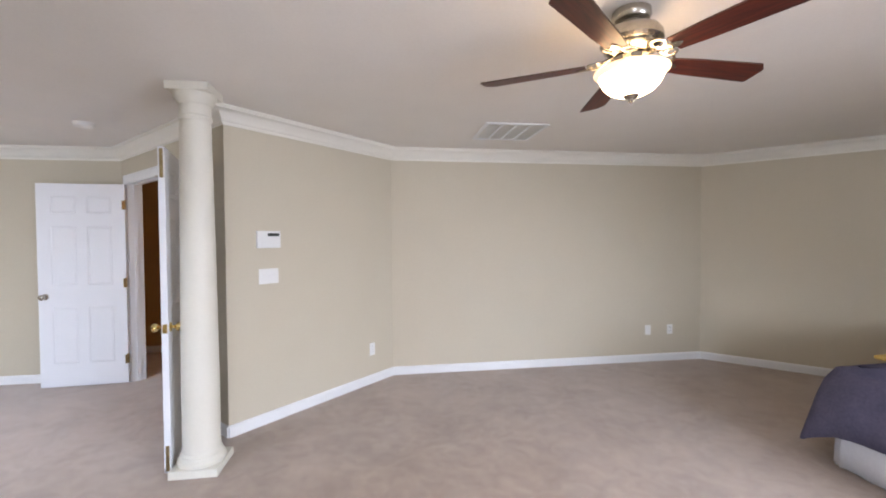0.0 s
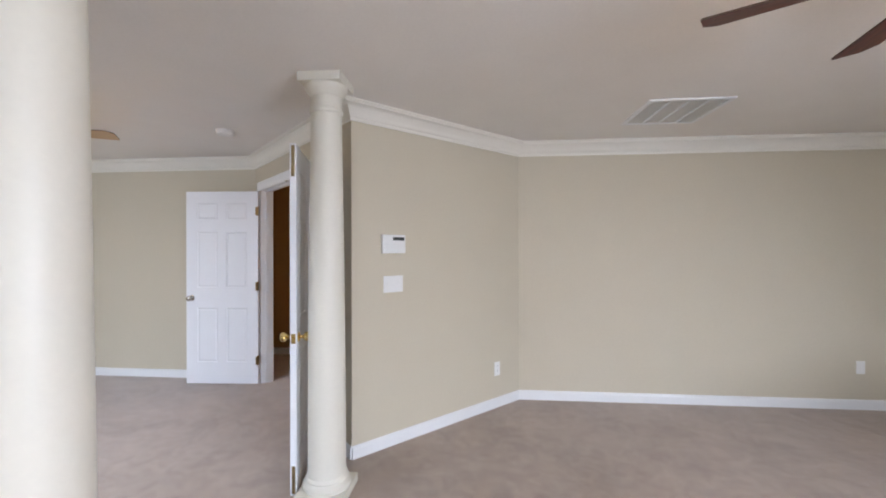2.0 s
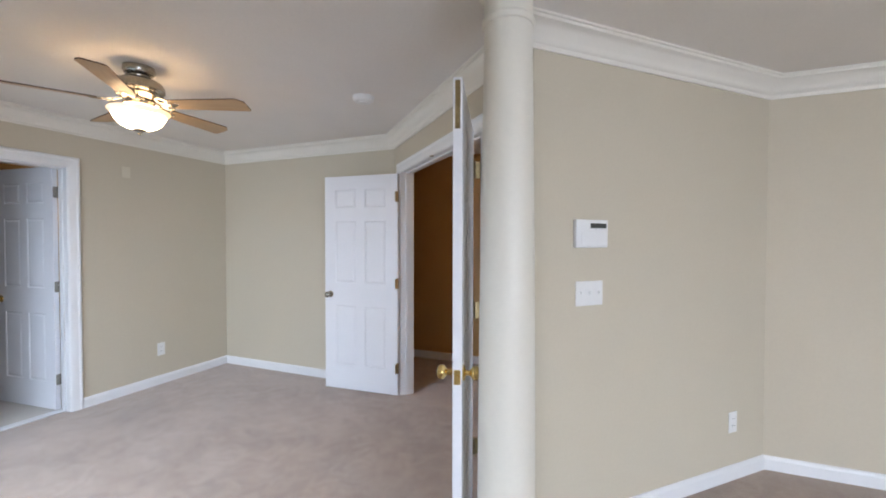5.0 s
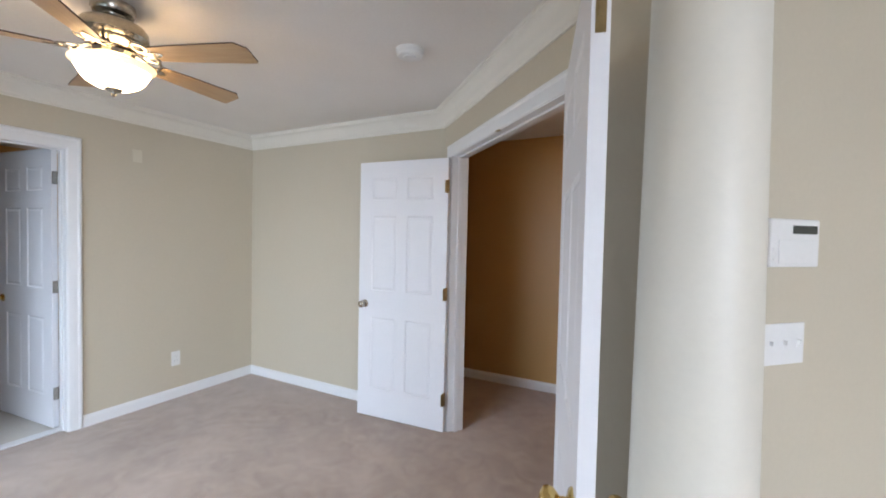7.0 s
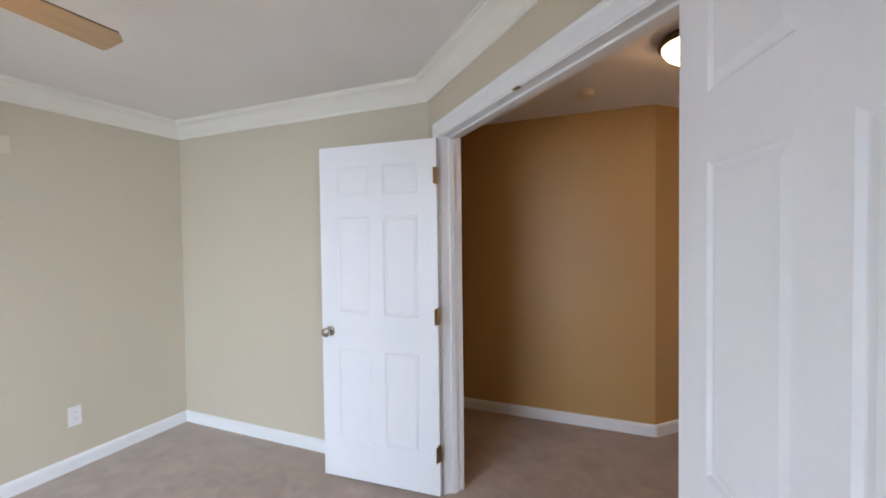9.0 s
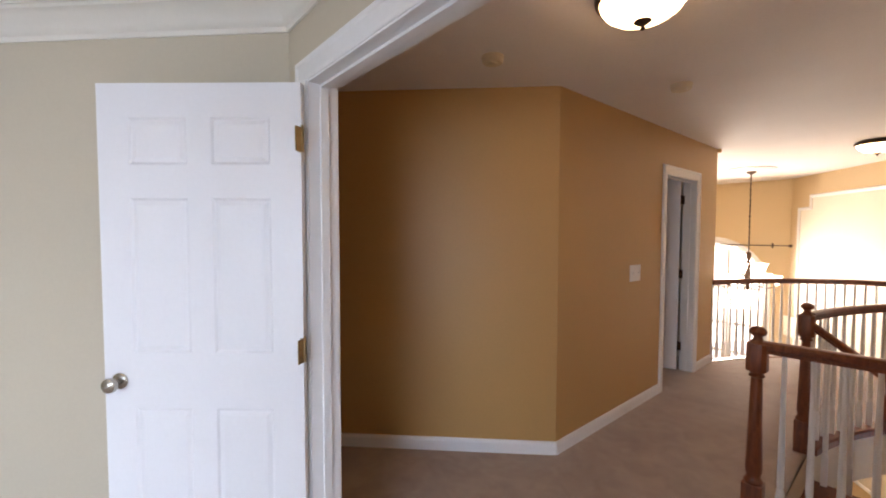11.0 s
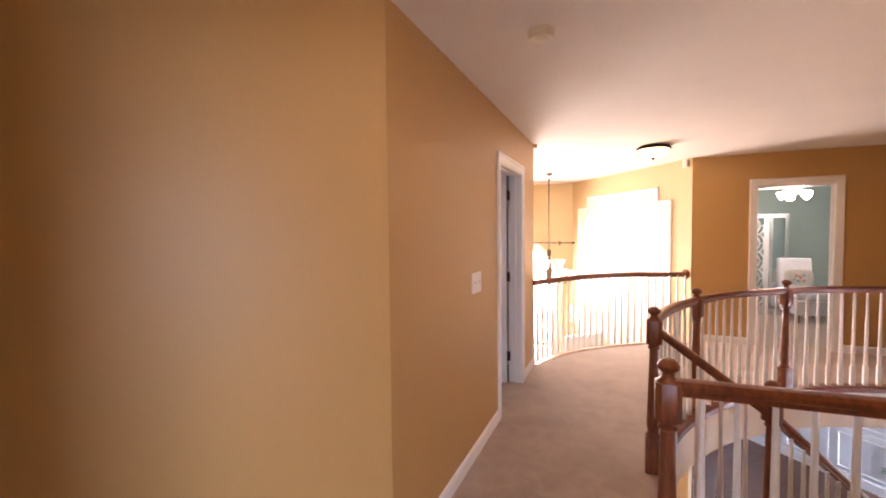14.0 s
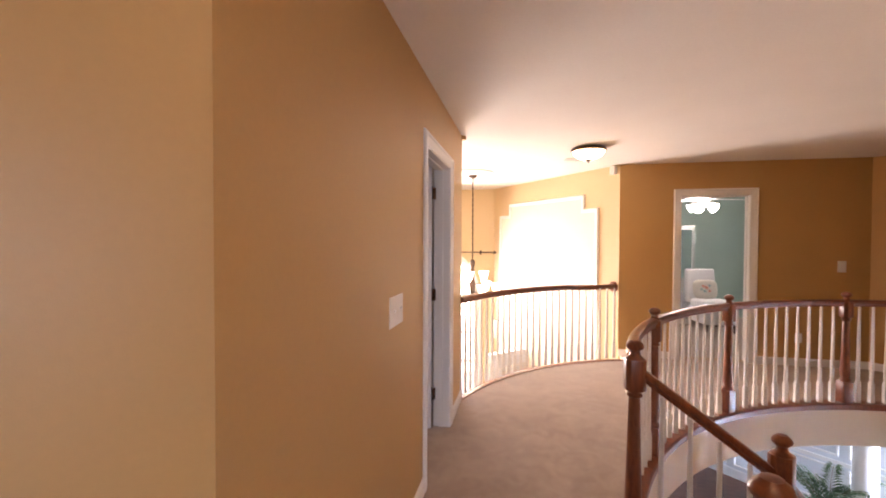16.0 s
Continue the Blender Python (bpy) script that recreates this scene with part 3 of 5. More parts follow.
# ---------------------------------------------------------------- ceiling fans and lamps
def fan(m, blade_material, blade_label, label, lit, offset, radius=0.645, metal=NICKEL):
    """A hugger fan with five blades on scrolled irons and a bell-shaped glass bowl."""
    ob = thing("ceiling_fan", label, "ceiling fan", m=m)
    bm = bmesh.new()
    add_lathe(bm, [(0.062, 0), (0.078, -0.006), (0.080, -0.030), (0.072, -0.046), (0.050, -0.056), (0.046, -0.075)], 32)
    part("canopy", bm, metal, ob, smooth=True)
    bm = bmesh.new()
    add_lathe(bm, [(0.048, -0.070), (0.085, -0.076), (0.112, -0.092), (0.125, -0.112), (0.127, -0.140), (0.116, -0.152), (0.108, -0.158), (0.112, -0.166), (0.098, -0.182), (0.070, -0.194), (0.058, -0.200)], 40)
    part("motor_housing", bm, metal, ob, smooth=True)
    bm = bmesh.new()
    add_lathe(bm, [(0.060, -0.198), (0.076, -0.206), (0.078, -0.226), (0.060, -0.240), (0.066, -0.246), (0.070, -0.252), (0.070, -0.258), (0.05, -0.262)], 40)
    part("light_fitter", bm, metal, ob, smooth=True)
    bm = bmesh.new()
    add_lathe(bm, [(0.134, -0.262), (0.132, -0.281), (0.124, -0.298), (0.113, -0.318), (0.094, -0.339), (0.064, -0.355), (0.032, -0.362), (0.004, -0.364)], 40)
    bowl = part("glass_bowl", bm, lit, ob, "lit cream alabaster glass bowl", smooth=True)
    bm = bmesh.new()
    add_sweep(bm, [(-0.018, -0.022), (-0.013, -0.010), (0.0, 0.0), (0.004, 0.002), (0.006, -0.004), (0.001, -0.008), (-0.010, -0.018), (-0.014, -0.024)], [(x, y, -0.258) for x, y in arc((0, 0), 0.147, 0, -350, 35)], closed=True)
    part("bowl_lip", bm, LIP, bowl, "flared glass lip with a dim amber glow", smooth=True)
    bm = bmesh.new()
    add_lathe(bm, [(0.030, -0.356), (0.033, -0.363), (0.026, -0.371), (0.012, -0.376), (0.008, -0.384), (0.010, -0.389), (0.004, -0.395)], 20)
    part("finial", bm, metal, ob, smooth=True)
    zb = -0.215
    blade_me = iron_me = None
    for k in range(5):
        turn = Matrix.Rotation(radians(offset + 72 * k), 4, "Z") @ Matrix.Translation((0, 0, zb)) @ Matrix.Rotation(radians(-11), 4, "X")
        if k == 0:
            bm = bmesh.new()
            outline = [(0.185, -0.046), (0.30, -0.056), (radius - 0.040, -0.068), (radius - 0.034, -0.067), (radius + 0.004, -0.034), (radius + 0.006, -0.026), (radius + 0.006, 0.058), (radius + 0.001, 0.066), (radius - 0.01, 0.068), (0.30, 0.056), (0.185, 0.046)]
            for f in add_prism(bm, outline, -0.003, 0.003)[2]:
                f.material_index = 1
            b = part("blade", bm, [blade_material, EDGE], ob, blade_label)
            b.matrix_basis = turn
            blade_me = b.data
            bm = bmesh.new()
            strap = [(-0.006, -0.003), (0.006, -0.003), (0.006, 0.003), (-0.006, 0.003)]
            for s in (-1, 1):
                scroll = []
                for k in range(19):
                    a, rad = radians(200 - 21 * k), 0.034 - 0.0011 * k
                    scroll.append((0.150 + rad * math.cos(a), s * (0.036 + rad * math.sin(a)), 0.004 - 0.0006 * k))
                add_sweep(bm, strap, [(0.072, 0.012 * s, 0.024), (0.095, 0.018 * s, 0.016)] + scroll)
            add_prism(bm, [(0.17, -0.020), (0.205, -0.016), (0.226, 0), (0.205, 0.016), (0.17, 0.020)], -0.0085, -0.0035)
            add_sweep(bm, [(-0.009, -0.005), (0.009, -0.005), (0.009, 0.005), (-0.009, 0.005)], [(0.06, 0, 0.028), (0.10, 0, 0.018), (0.14, 0, 0.004), (0.18, 0, -0.005)])
            iron = part("blade_iron", bm, metal, b, "scrolled metal bracket", bevel=0.002)
            iron_me = iron.data
        else:
            b = shared("blade", blade_me, ob, turn)
            b["label"] = blade_label
            shared("blade_iron", iron_me, b, Matrix.Identity(4))
    return ob


fan(pose(-0.230, 1.846, CZ), CHERRY, "dark cherry wood blade", "nickel ceiling fan with dark cherry blades and lit bowl", BOWL, 49, radius=0.655)
fan(pose(-4.205, -0.41, CZ), MAPLE, "light maple blade", "nickel ceiling fan with light maple blades and lit bowl", BOWL, -3.5, radius=0.608)


def flush_lamp(m, r=0.172):
    ob = thing("flush_ceiling_lamp", "dark bronze flush ceiling lamp with a lit glass bowl", "ceiling lamp", "hall ceiling lamps", m)
    bm = bmesh.new()
    add_lathe(bm, [(r * 0.8, 0), (r * 0.98, -0.010), (r * 1.04, -0.026), (r * 1.02, -0.040), (r * 0.95, -0.046), (r * 0.90, -0.040)], 40)
    part("rim", bm, BRONZE, ob, smooth=True)
    bm = bmesh.new()
    add_lathe(bm, [(r * 0.93, -0.040), (r * 0.90, -0.060), (r * 0.80, -0.084), (r * 0.60, -0.108), (r * 0.35, -0.122), (0.01, -0.127)], 40)
    part("glass_bowl", bm, BOWL2, ob, "lit frosted glass bowl", smooth=True)
    bm = bmesh.new()
    add_lathe(bm, [(0.032, -0.116), (0.034, -0.126), (0.022, -0.136), (0.010, -0.142), (0.008, -0.148), (0.011, -0.152), (0.004, -0.160)], 20)
    part("finial", bm, BRONZE, ob, smooth=True)
    return ob


flush_lamp(pose(-4.150, 2.400, CZ))
copy_thing(bpy.data.objects["flush_ceiling_lamp"], pose(-3.75, 6.90, CZ))


def detector(x, y, r=0.062, label="round white plastic smoke detector on the ceiling", plastic=PLASTIC):
    ob = thing("smoke_detector", label, "smoke detector", "smoke detectors", pose(x, y, CZ))
    bm = bmesh.new()
    add_lathe(bm, [(r * 1.05, 0), (r * 1.05, -0.010), (r, -0.012), (r * 0.98, -0.028), (r * 0.86, -0.036), (r * 0.55, -0.038)], 28)
    part("body", bm, plastic, ob, smooth=True)
    bm = bmesh.new()
    add_lathe(bm, [(r * 0.5, -0.037), (r * 0.48, -0.043), (r * 0.30, -0.045)], 24)
    part("test_button", bm, plastic, ob, smooth=True)
    return ob


detector(-4.194, 0.887, 0.07)
detector(-4.955, 2.42, 0.058, "round yellowed smoke detector on the hall ceiling", OLDP)
detector(-4.452, 3.645, 0.062, "round yellowed smoke detector on the hall ceiling", OLDP)


def plate(name, label, category, p, q, at, z0, z1, width, toggles=0, outlet=False, blank=False):
    """A cover plate on a wall, with toggles or sockets."""
    m = wall_frame(p, q, at)
    ob = thing(name, label, category, m=m)
    bm = bmesh.new()
    add_box(bm, (0, 0, z0), (width, 0.006, z1))
    part("cover", bm, BLANK if blank else PLASTIC, ob, bevel=0.003)
    zc = (z0 + z1) / 2
    for k in range(toggles):
        x = width * (k + 0.5) / toggles
        bm = bmesh.new()
        add_box(bm, (x - 0.005, 0.0055, zc - 0.012), (x + 0.005, 0.0075, zc + 0.012))
        add_box(bm, (x - 0.0035, 0.006, zc - 0.002), (x + 0.0035, 0.016, zc + 0.010))
        part("toggle", bm, PLASTIC, ob, bevel=0.001)
    if outlet:
        for dz in (-0.021, 0.021):
            bm = bmesh.new()
            add_box(bm, (width / 2 - 0.017, 0.0055, zc + dz - 0.014), (width / 2 + 0.017, 0.0085, zc + dz + 0.014))
            socket = part("socket", bm, PLASTIC, ob, bevel=0.003)
            bm = bmesh.new()
            for dx in (-0.007, 0.007):
                add_box(bm, (width / 2 + dx - 0.0012, 0.008, zc + dz - 0.002), (width / 2 + dx + 0.0012, 0.0089, zc + dz + 0.007))
            part("slot", bm, DARKP, socket)
    return ob


def along(p, q, pt):
    d = (Vector(q) - Vector(p)).normalized()
    return (Vector(pt) - Vector(p)).dot(d)


# thermostat on the bedroom wall
tm = wall_frame(BED[1], BED[2], 1.622 - 1.39)
ob = thing("alarm_keypad", "white wall keypad with a small dark display", "keypad", m=tm)
bm = bmesh.new()
add_box(bm, (0, 0, 1.402), (0.198, 0.026, 1.538))
part("case", bm, PLASTIC, ob, bevel=0.006, segments=3)
bm = bmesh.new()
add_box(bm, (0.085, 0.0255, 1.496), (0.185, 0.0275, 1.520))
part("display", bm, DARKP, ob, "dark liquid crystal display", bevel=0.001)
bm = bmesh.new()
add_box(bm, (0.030, 0.0255, 1.412), (0.190, 0.0290, 1.480))
part("flap", bm, PLASTIC, ob, bevel=0.002)
bm = bmesh.new()
for k in range(4):
    add_box(bm, (0.010, 0.0255, 1.420 + 0.014 * k), (0.022, 0.0285, 1.428 + 0.014 * k))
part("button_strip", bm, PLASTIC, ob, bevel=0.001)
plate("light_switch", "white triple toggle switch plate under the keypad", "switch", BED[1], BED[2], 1.640 - 1.39, 1.117, 1.238, 0.168, toggles=3)
plate("wall_outlet", "white wall outlet low on the beige wall", "outlet", BED[1], BED[2], 2.80 - 1.39, 0.285, 0.410, 0.072, outlet=True)
for dx in (0.0, 0.285):
    plate("wall_outlet", "white wall outlet low on the angled wall", "outlet", BED[2], BED[3], along(BED[2], BED[3], (-0.80, 5.23)) + dx, 0.315, 0.43, 0.072, outlet=dx > 0)
plate("wall_outlet", "white wall outlet beside the bath door", "outlet", BED[8], BED[9], along(BED[8], BED[9], (-6.155, -0.755)), 0.285, 0.412, 0.075, outlet=True)
plate("blank_plate", "small beige blank plate high on the wall", "wall plate", BED[8], BED[9], along(BED[8], BED[9], (-5.945, -0.965)), 2.01, 2.11, 0.07, blank=True)
plate("light_switch", "white double rocker switch plate on the hall wall", "switch", HALL[2], HALL[3], 4.095 - 3.08, 1.082, 1.218, 0.19, toggles=2)
plate("light_switch", "white switch plate on the landing wall", "switch", FOY[3], FOY[4], 2.385, 1.115, 1.245, 0.085, toggles=1)
plate("wall_outlet", "white wall outlet on the landing wall", "outlet", FOY[3], FOY[4], 1.965, 0.27, 0.385, 0.075, outlet=True)

# return-air grille in the bedroom ceiling
ob = thing("ceiling_vent", "white louvred return-air grille in the ceiling", "vent", m=pose(-1.578, 3.293, CZ, 0, 0, 45))
bm = bmesh.new()
h, t = 0.278, 0.03
for lo, hi in (((-h, -h), (h, -h + t)), ((-h, h - t), (h, h)), ((-h, -h + t), (-h + t, h - t)), ((h - t, -h + t), (h, h - t))):
    add_box(bm, (*lo, -0.012), (*hi, -0.0005))
for k in range(1, 4):
    x = -h + t + (2 * h - 2 * t) * k / 4
    add_box(bm, (x - 0.008, -h + t, -0.011), (x + 0.008, h - t, -0.0005))
part("grille_frame", bm, TRIM, ob, bevel=0.002)
slat = None
for k in range(22):
    y = -h + t + 0.008 + k * 0.0226
    mm = Matrix.Translation((0, y, -0.006)) @ Matrix.Rotation(radians(24), 4, "X")
    if slat is None:
        bm = bmesh.new()
        add_box(bm, (-h + t, -0.009, -0.0008), (h - t, 0.009, 0.0008))
        slat = part("slat", bm, CROWN, ob)
        slat.matrix_basis = mm
    else:
        shared("slat", slat.data, ob, mm)


# ---------------------------------------------------------------- stair rails
NEWEL_H = 1.02


def newel(parent, x, y, z=0.0, drop=0.0, turn=0.0, height=NEWEL_H):
    """A newel: square foot, tapered turned shaft, chamfered block where the rails meet, and a turned cap."""
    m = pose(x, y, z, 0, 0, turn)
    w = 0.043
    bm = bmesh.new()

    def block(z0, z1, c):
        loop = [(-w, -w + c), (-w + c, -w), (w - c, -w), (w, -w + c), (w, w - c), (w - c, w), (-w + c, w), (-w, w - c)]
        add_prism(bm, loop, z0, z1)
    block(-drop, 0.215, 0.004)
    block(height - 0.225, height - 0.085, 0.018)
    add_lathe(bm, [(0.040, 0.215), (0.042, 0.228), (0.034, 0.240), (0.030, 0.255), (0.036, 0.275), (0.037, 0.30), (0.030, 0.52), (0.025, height - 0.272), (0.024, height - 0.262), (0.034, height - 0.254), (0.034, height - 0.246), (0.027, height - 0.240), (0.036, height - 0.225)], 20)
    add_lathe(bm, [(0.040, height - 0.085), (0.030, height - 0.075), (0.022, height - 0.066), (0.020, height - 0.052), (0.026, height - 0.046), (0.036, height - 0.036), (0.038, height - 0.026), (0.032, height - 0.014), (0.024, height - 0.008), (0.020, height - 0.003), (0.008, height)], 20)
    ob = part("newel_post", bm, RAILW, parent, "turned stained oak newel post with a cap", smooth=True, bevel=0.0015)
    ob.matrix_basis = m
    return ob


bm = bmesh.new()
b = 0.0165
add_box(bm, (-b, -b, 0), (b, b, 0.175))
add_lathe(bm, [(0.0155, 0.175), (0.017, 0.190), (0.012, 0.200), (0.015, 0.212), (0.0155, 0.24), (0.0125, 0.50), (0.0095, 0.86)], 10)
BALUSTER = mesh_object("baluster_pattern", bm, TRIM, smooth=True)
BALUSTER_ME = BALUSTER.data
bpy.data.objects.remove(BALUSTER)

RAIL = [(-0.018, -0.060), (0.018, -0.060), (0.020, -0.044), (0.030, -0.034), (0.032, -0.018), (0.024, -0.004), (0.010, 0.0), (-0.010, 0.0), (-0.024, -0.004), (-0.032, -0.018), (-0.030, -0.034), (-0.020, -0.044)]
SHOE = [(-0.066, -0.022), (-0.047, -0.022), (-0.047, 0.001), (0.045, 0.001), (0.045, 0.020), (0.038, 0.028), (-0.055, 0.028), (-0.066, 0.018)]
RZ = 0.95


def rail_run(parent, path, shoe=True, profile=RAIL):
    bm = bmesh.new()
    add_sweep(bm, profile, path)
    ob = part("handrail", bm, RAILW, parent, "moulded stained oak handrail", smooth=True)
    return ob


def balusters(parent, pts, lift=0.028, top=RZ - 0.055):
    for x, y, *rest in pts:
        z0 = rest[0] if rest else lift
        z1 = rest[1] if len(rest) > 1 else top
        shared("baluster", BALUSTER_ME, parent, Matrix.Translation((x, y, z0)) @ Matrix.Diagonal((1, 1, (z1 - z0) / 0.86, 1)))


def polar(c, p):
    return math.degrees(math.atan2(p[1] - c[1], p[0] - c[0]))


# round rail along the stairwell
well = thing("stairwell_railing", "curved oak railing with white balusters round the stairwell", "railing")
A2, A3, A4, A5 = [polar(WELL_C, p) for p in (N2, (-3.53, 5.40), (-2.70, 6.27), (-1.56, 6.71))]
A6 = A5 - (A4 - A5)
rail_run(well, [(x, y, RZ) for x, y in arc(WELL_C, WELL_R, A2 - 1, 47, 60)])
bm = bmesh.new()
add_sweep(bm, SHOE, [(x, y, 0.0) for x, y in arc(WELL_C, WELL_R, A2 - 1, 46, 60)])
part("shoe_rail", bm, RAILW, well, "stained oak shoe rail on the floor's edge")
for a in (A2, A3, A4, A5, A6):
    x, y = WELL_C[0] + WELL_R * math.cos(radians(a)), WELL_C[1] + WELL_R * math.sin(radians(a))
    if a == A2:
        newel(well, *N2, drop=0.40, turn=0)
    else:
        newel(well, x, y, drop=0.0, turn=a)
for a, b in ((A2, A3), (A3, A4), (A4, A5), (A5, A6), (A6, 47)):
    n = round(radians(abs(b - a)) * WELL_R / 0.112)
    balusters(well, arc(WELL_C, WELL_R, a, b, n)[1:-1])

# straight rail from the first newel to the bedroom's back wall
guard = thing("guard_railing", "straight oak railing with white balusters beside the stair head", "railing")
END = (-2.868, 3.352)
rail_run(guard, [(N1[0], N1[1], RZ), (END[0], END[1], RZ)])
bm = bmesh.new()
add_sweep(bm, [(-s, u) for s, u in SHOE], [(N1[0], N1[1], 0), (END[0], END[1], 0)])
part("shoe_rail", bm, RAILW, guard, "stained oak shoe rail on the floor's edge")
newel(guard, *N1, drop=0.40)
balusters(guard, [(N1[0] + (END[0] - N1[0]) * k / 10, N1[1] + (END[1] - N1[1]) * k / 10) for k in range(1, 10)])

# falling rail of the stair
NS = (-3.322, 4.383)
stair_rail = thing("stair_railing", "falling oak stair railing with white balusters", "railing")
rail_run(stair_rail, [(N2[0], N2[1], 0.92), (NS[0], NS[1], 0.485)])
newel(stair_rail, *NS, z=-0.37, drop=0.30, turn=45)
RUN = 0.247
foot = [(NS[0] + S2 * s, NS[1] + S2 * s) for s in (0.0, 13.5 * RUN)]
rail_run(stair_rail, [(*foot[0], 0.485), (*foot[1], 0.485 - 13.5 * 0.185)])
newel(stair_rail, *foot[1], z=LOW, turn=45)
balusters(stair_rail, [(N2[0] + (NS[0] - N2[0]) * k / 5, N2[1] + (NS[1] - N2[1]) * k / 5, -0.185 if k < 3 else -0.37, 0.855 - 0.087 * k) for k in range(1, 5)])
balusters(stair_rail, [(NS[0] + S2 * s, NS[1] + S2 * s, -0.37 - 0.185 * (int(s / RUN) + 1), 0.42 - 0.749 * s) for s in [0.123 * k + 0.06 for k in range(26)]])

# balcony rail over the foyer, ending in a rosette on the angled wall
balcony = thing("balcony_railing", "curved oak balcony railing with white balusters", "railing")
ROS = (-3.245, 8.015)
B0, B1 = polar(BAL_C, (-4.965, 6.20)), polar(BAL_C, (-3.22, 7.80))
bal_path = arc(BAL_C, BAL_R, B0 + 1, B1, 40)
rail_path = [(x, y, 0.945) for x, y in arc(BAL_C, BAL_R, B0 + 1, 122, 32)]
p0, p1, p2 = Vector(rail_path[-1]), Vector((-3.42, 7.70, 0.930)), Vector((ROS[0], ROS[1], 0.916))
rail_path += [tuple((1 - u) ** 2 * p0 + 2 * u * (1 - u) * p1 + u * u * p2) for u in [k / 10 for k in range(1, 11)]]
rail_run(balcony, rail_path)
bm = bmesh.new()
add_sweep(bm, [(-0.03, 0.001), (0.03, 0.001), (0.028, 0.008), (-0.028, 0.008)], [(x, y, 0) for x, y in bal_path])
part("shoe_rail", bm, RAILW, balcony, "stained oak shoe rail on the floor's edge")
balusters(balcony, arc(BAL_C, BAL_R, B0 + 1, B1, 26)[:-1], top=0.89)
bm = bmesh.new()
d = Vector((FOY[3][0] - FOY[2][0], FOY[3][1] - FOY[2][1])).normalized()
nrm = Vector((d.y, -d.x, 0))
turn = nrm.to_track_quat("Z", "Y").to_matrix().to_4x4()
add_lathe(bm, [(0.066, 0), (0.066, 0.010), (0.058, 0.018), (0.040, 0.022)], 28, Matrix.Translation((ROS[0] - 0.022, ROS[1] - 0.024, 0.884)) @ turn)
part("rosette", bm, RAILW, balcony, "round oak wall rosette", smooth=True)


# ---------------------------------------------------------------- stair
stair = thing("staircase", "wooden staircase with white risers", "staircase")


def step(poly, z):
    bm = bmesh.new()
    add_prism(bm, poly, z - 0.03, z)
    part("tread", bm, RAILW, stair, "stained oak tread", bevel=0.003)
    bm = bmesh.new()
    add_prism(bm, offset_line(poly, 0.015, True), z - 0.30, z - 0.031)
    part("riser", bm, TRIM, stair)


step([(-3.866, 3.33), (-3.15, 3.35), (-3.6, 4.40), (-3.866, 4.43)], -0.185)
step([(-3.15, 3.35), (-2.90, 3.36), (-2.60, 3.66), (-3.34, 4.40), (-3.6, 4.40)], -0.37)
for k in range(13):
    o = Vector(NS) + Vector((S2, S2)) * (RUN * k)
    a = o + Vector((-S2, S2)) * 0.03
    c = o + Vector((S2, -S2)) * 1.02
    e = Vector((S2, S2)) * (RUN + 0.02)
    step([tuple(a), tuple(c), tuple(c + e), tuple(a + e)], -0.37 - 0.185 * (k + 1))

# ---------------------------------------------------------------- windows of the bedroom
def sash_window(name, p, q, a, b, sill, head, t=0.12):
    m = wall_frame(p, q, a)
    w = b - a
    ob = tagged(new(name), "unseen white double-hung window with a wooden sill", "window", kind="structure")
    ob.matrix_basis = m
    bm = bmesh.new()
    for lo, hi in (((0, -t, sill), (0.05, -0.02, head)), ((w - 0.05, -t, sill), (w, -0.02, head)), ((0.05, -t, head - 0.05), (w - 0.05, -0.02, head)), ((0.05, -t, sill), (w - 0.05, -0.02, sill + 0.05)), ((w / 2 - 0.03, -t + 0.01, sill + 0.05), (w / 2 + 0.03, -0.03, head - 0.05))):
        add_box(bm, lo, hi)
    zc = (sill + head) / 2
    add_box(bm, (0.05, -t + 0.02, zc - 0.02), (w / 2 - 0.03, -0.05, zc + 0.02))
    add_box(bm, (w / 2 + 0.03, -t + 0.02, zc - 0.02), (w - 0.05, -0.05, zc + 0.02))
    part("window_frame", bm, TRIM, ob)
    bm = bmesh.new()
    add_box(bm, (-0.06, -0.02, sill - 0.025), (w + 0.06, 0.05, sill))
    part("window_sill", bm, TRIM, ob, bevel=0.004)
    bm = bmesh.new()
    add_box(bm, (0.05, -0.075, sill + 0.05), (w - 0.05, -0.071, head - 0.05))
    pane = part("pane", bm, GLASS, ob)
    pane.visible_shadow = False
    return ob


# all out of view; the one in wall 5 is added for its light
for i, a, b in ((4, 3.45, 5.65), (5, 0.30, 1.34), (7, 1.20, 3.20)):
    sash_window("window_1", BED[i], BED[i + 1], a, b, 0.6, 2.1)


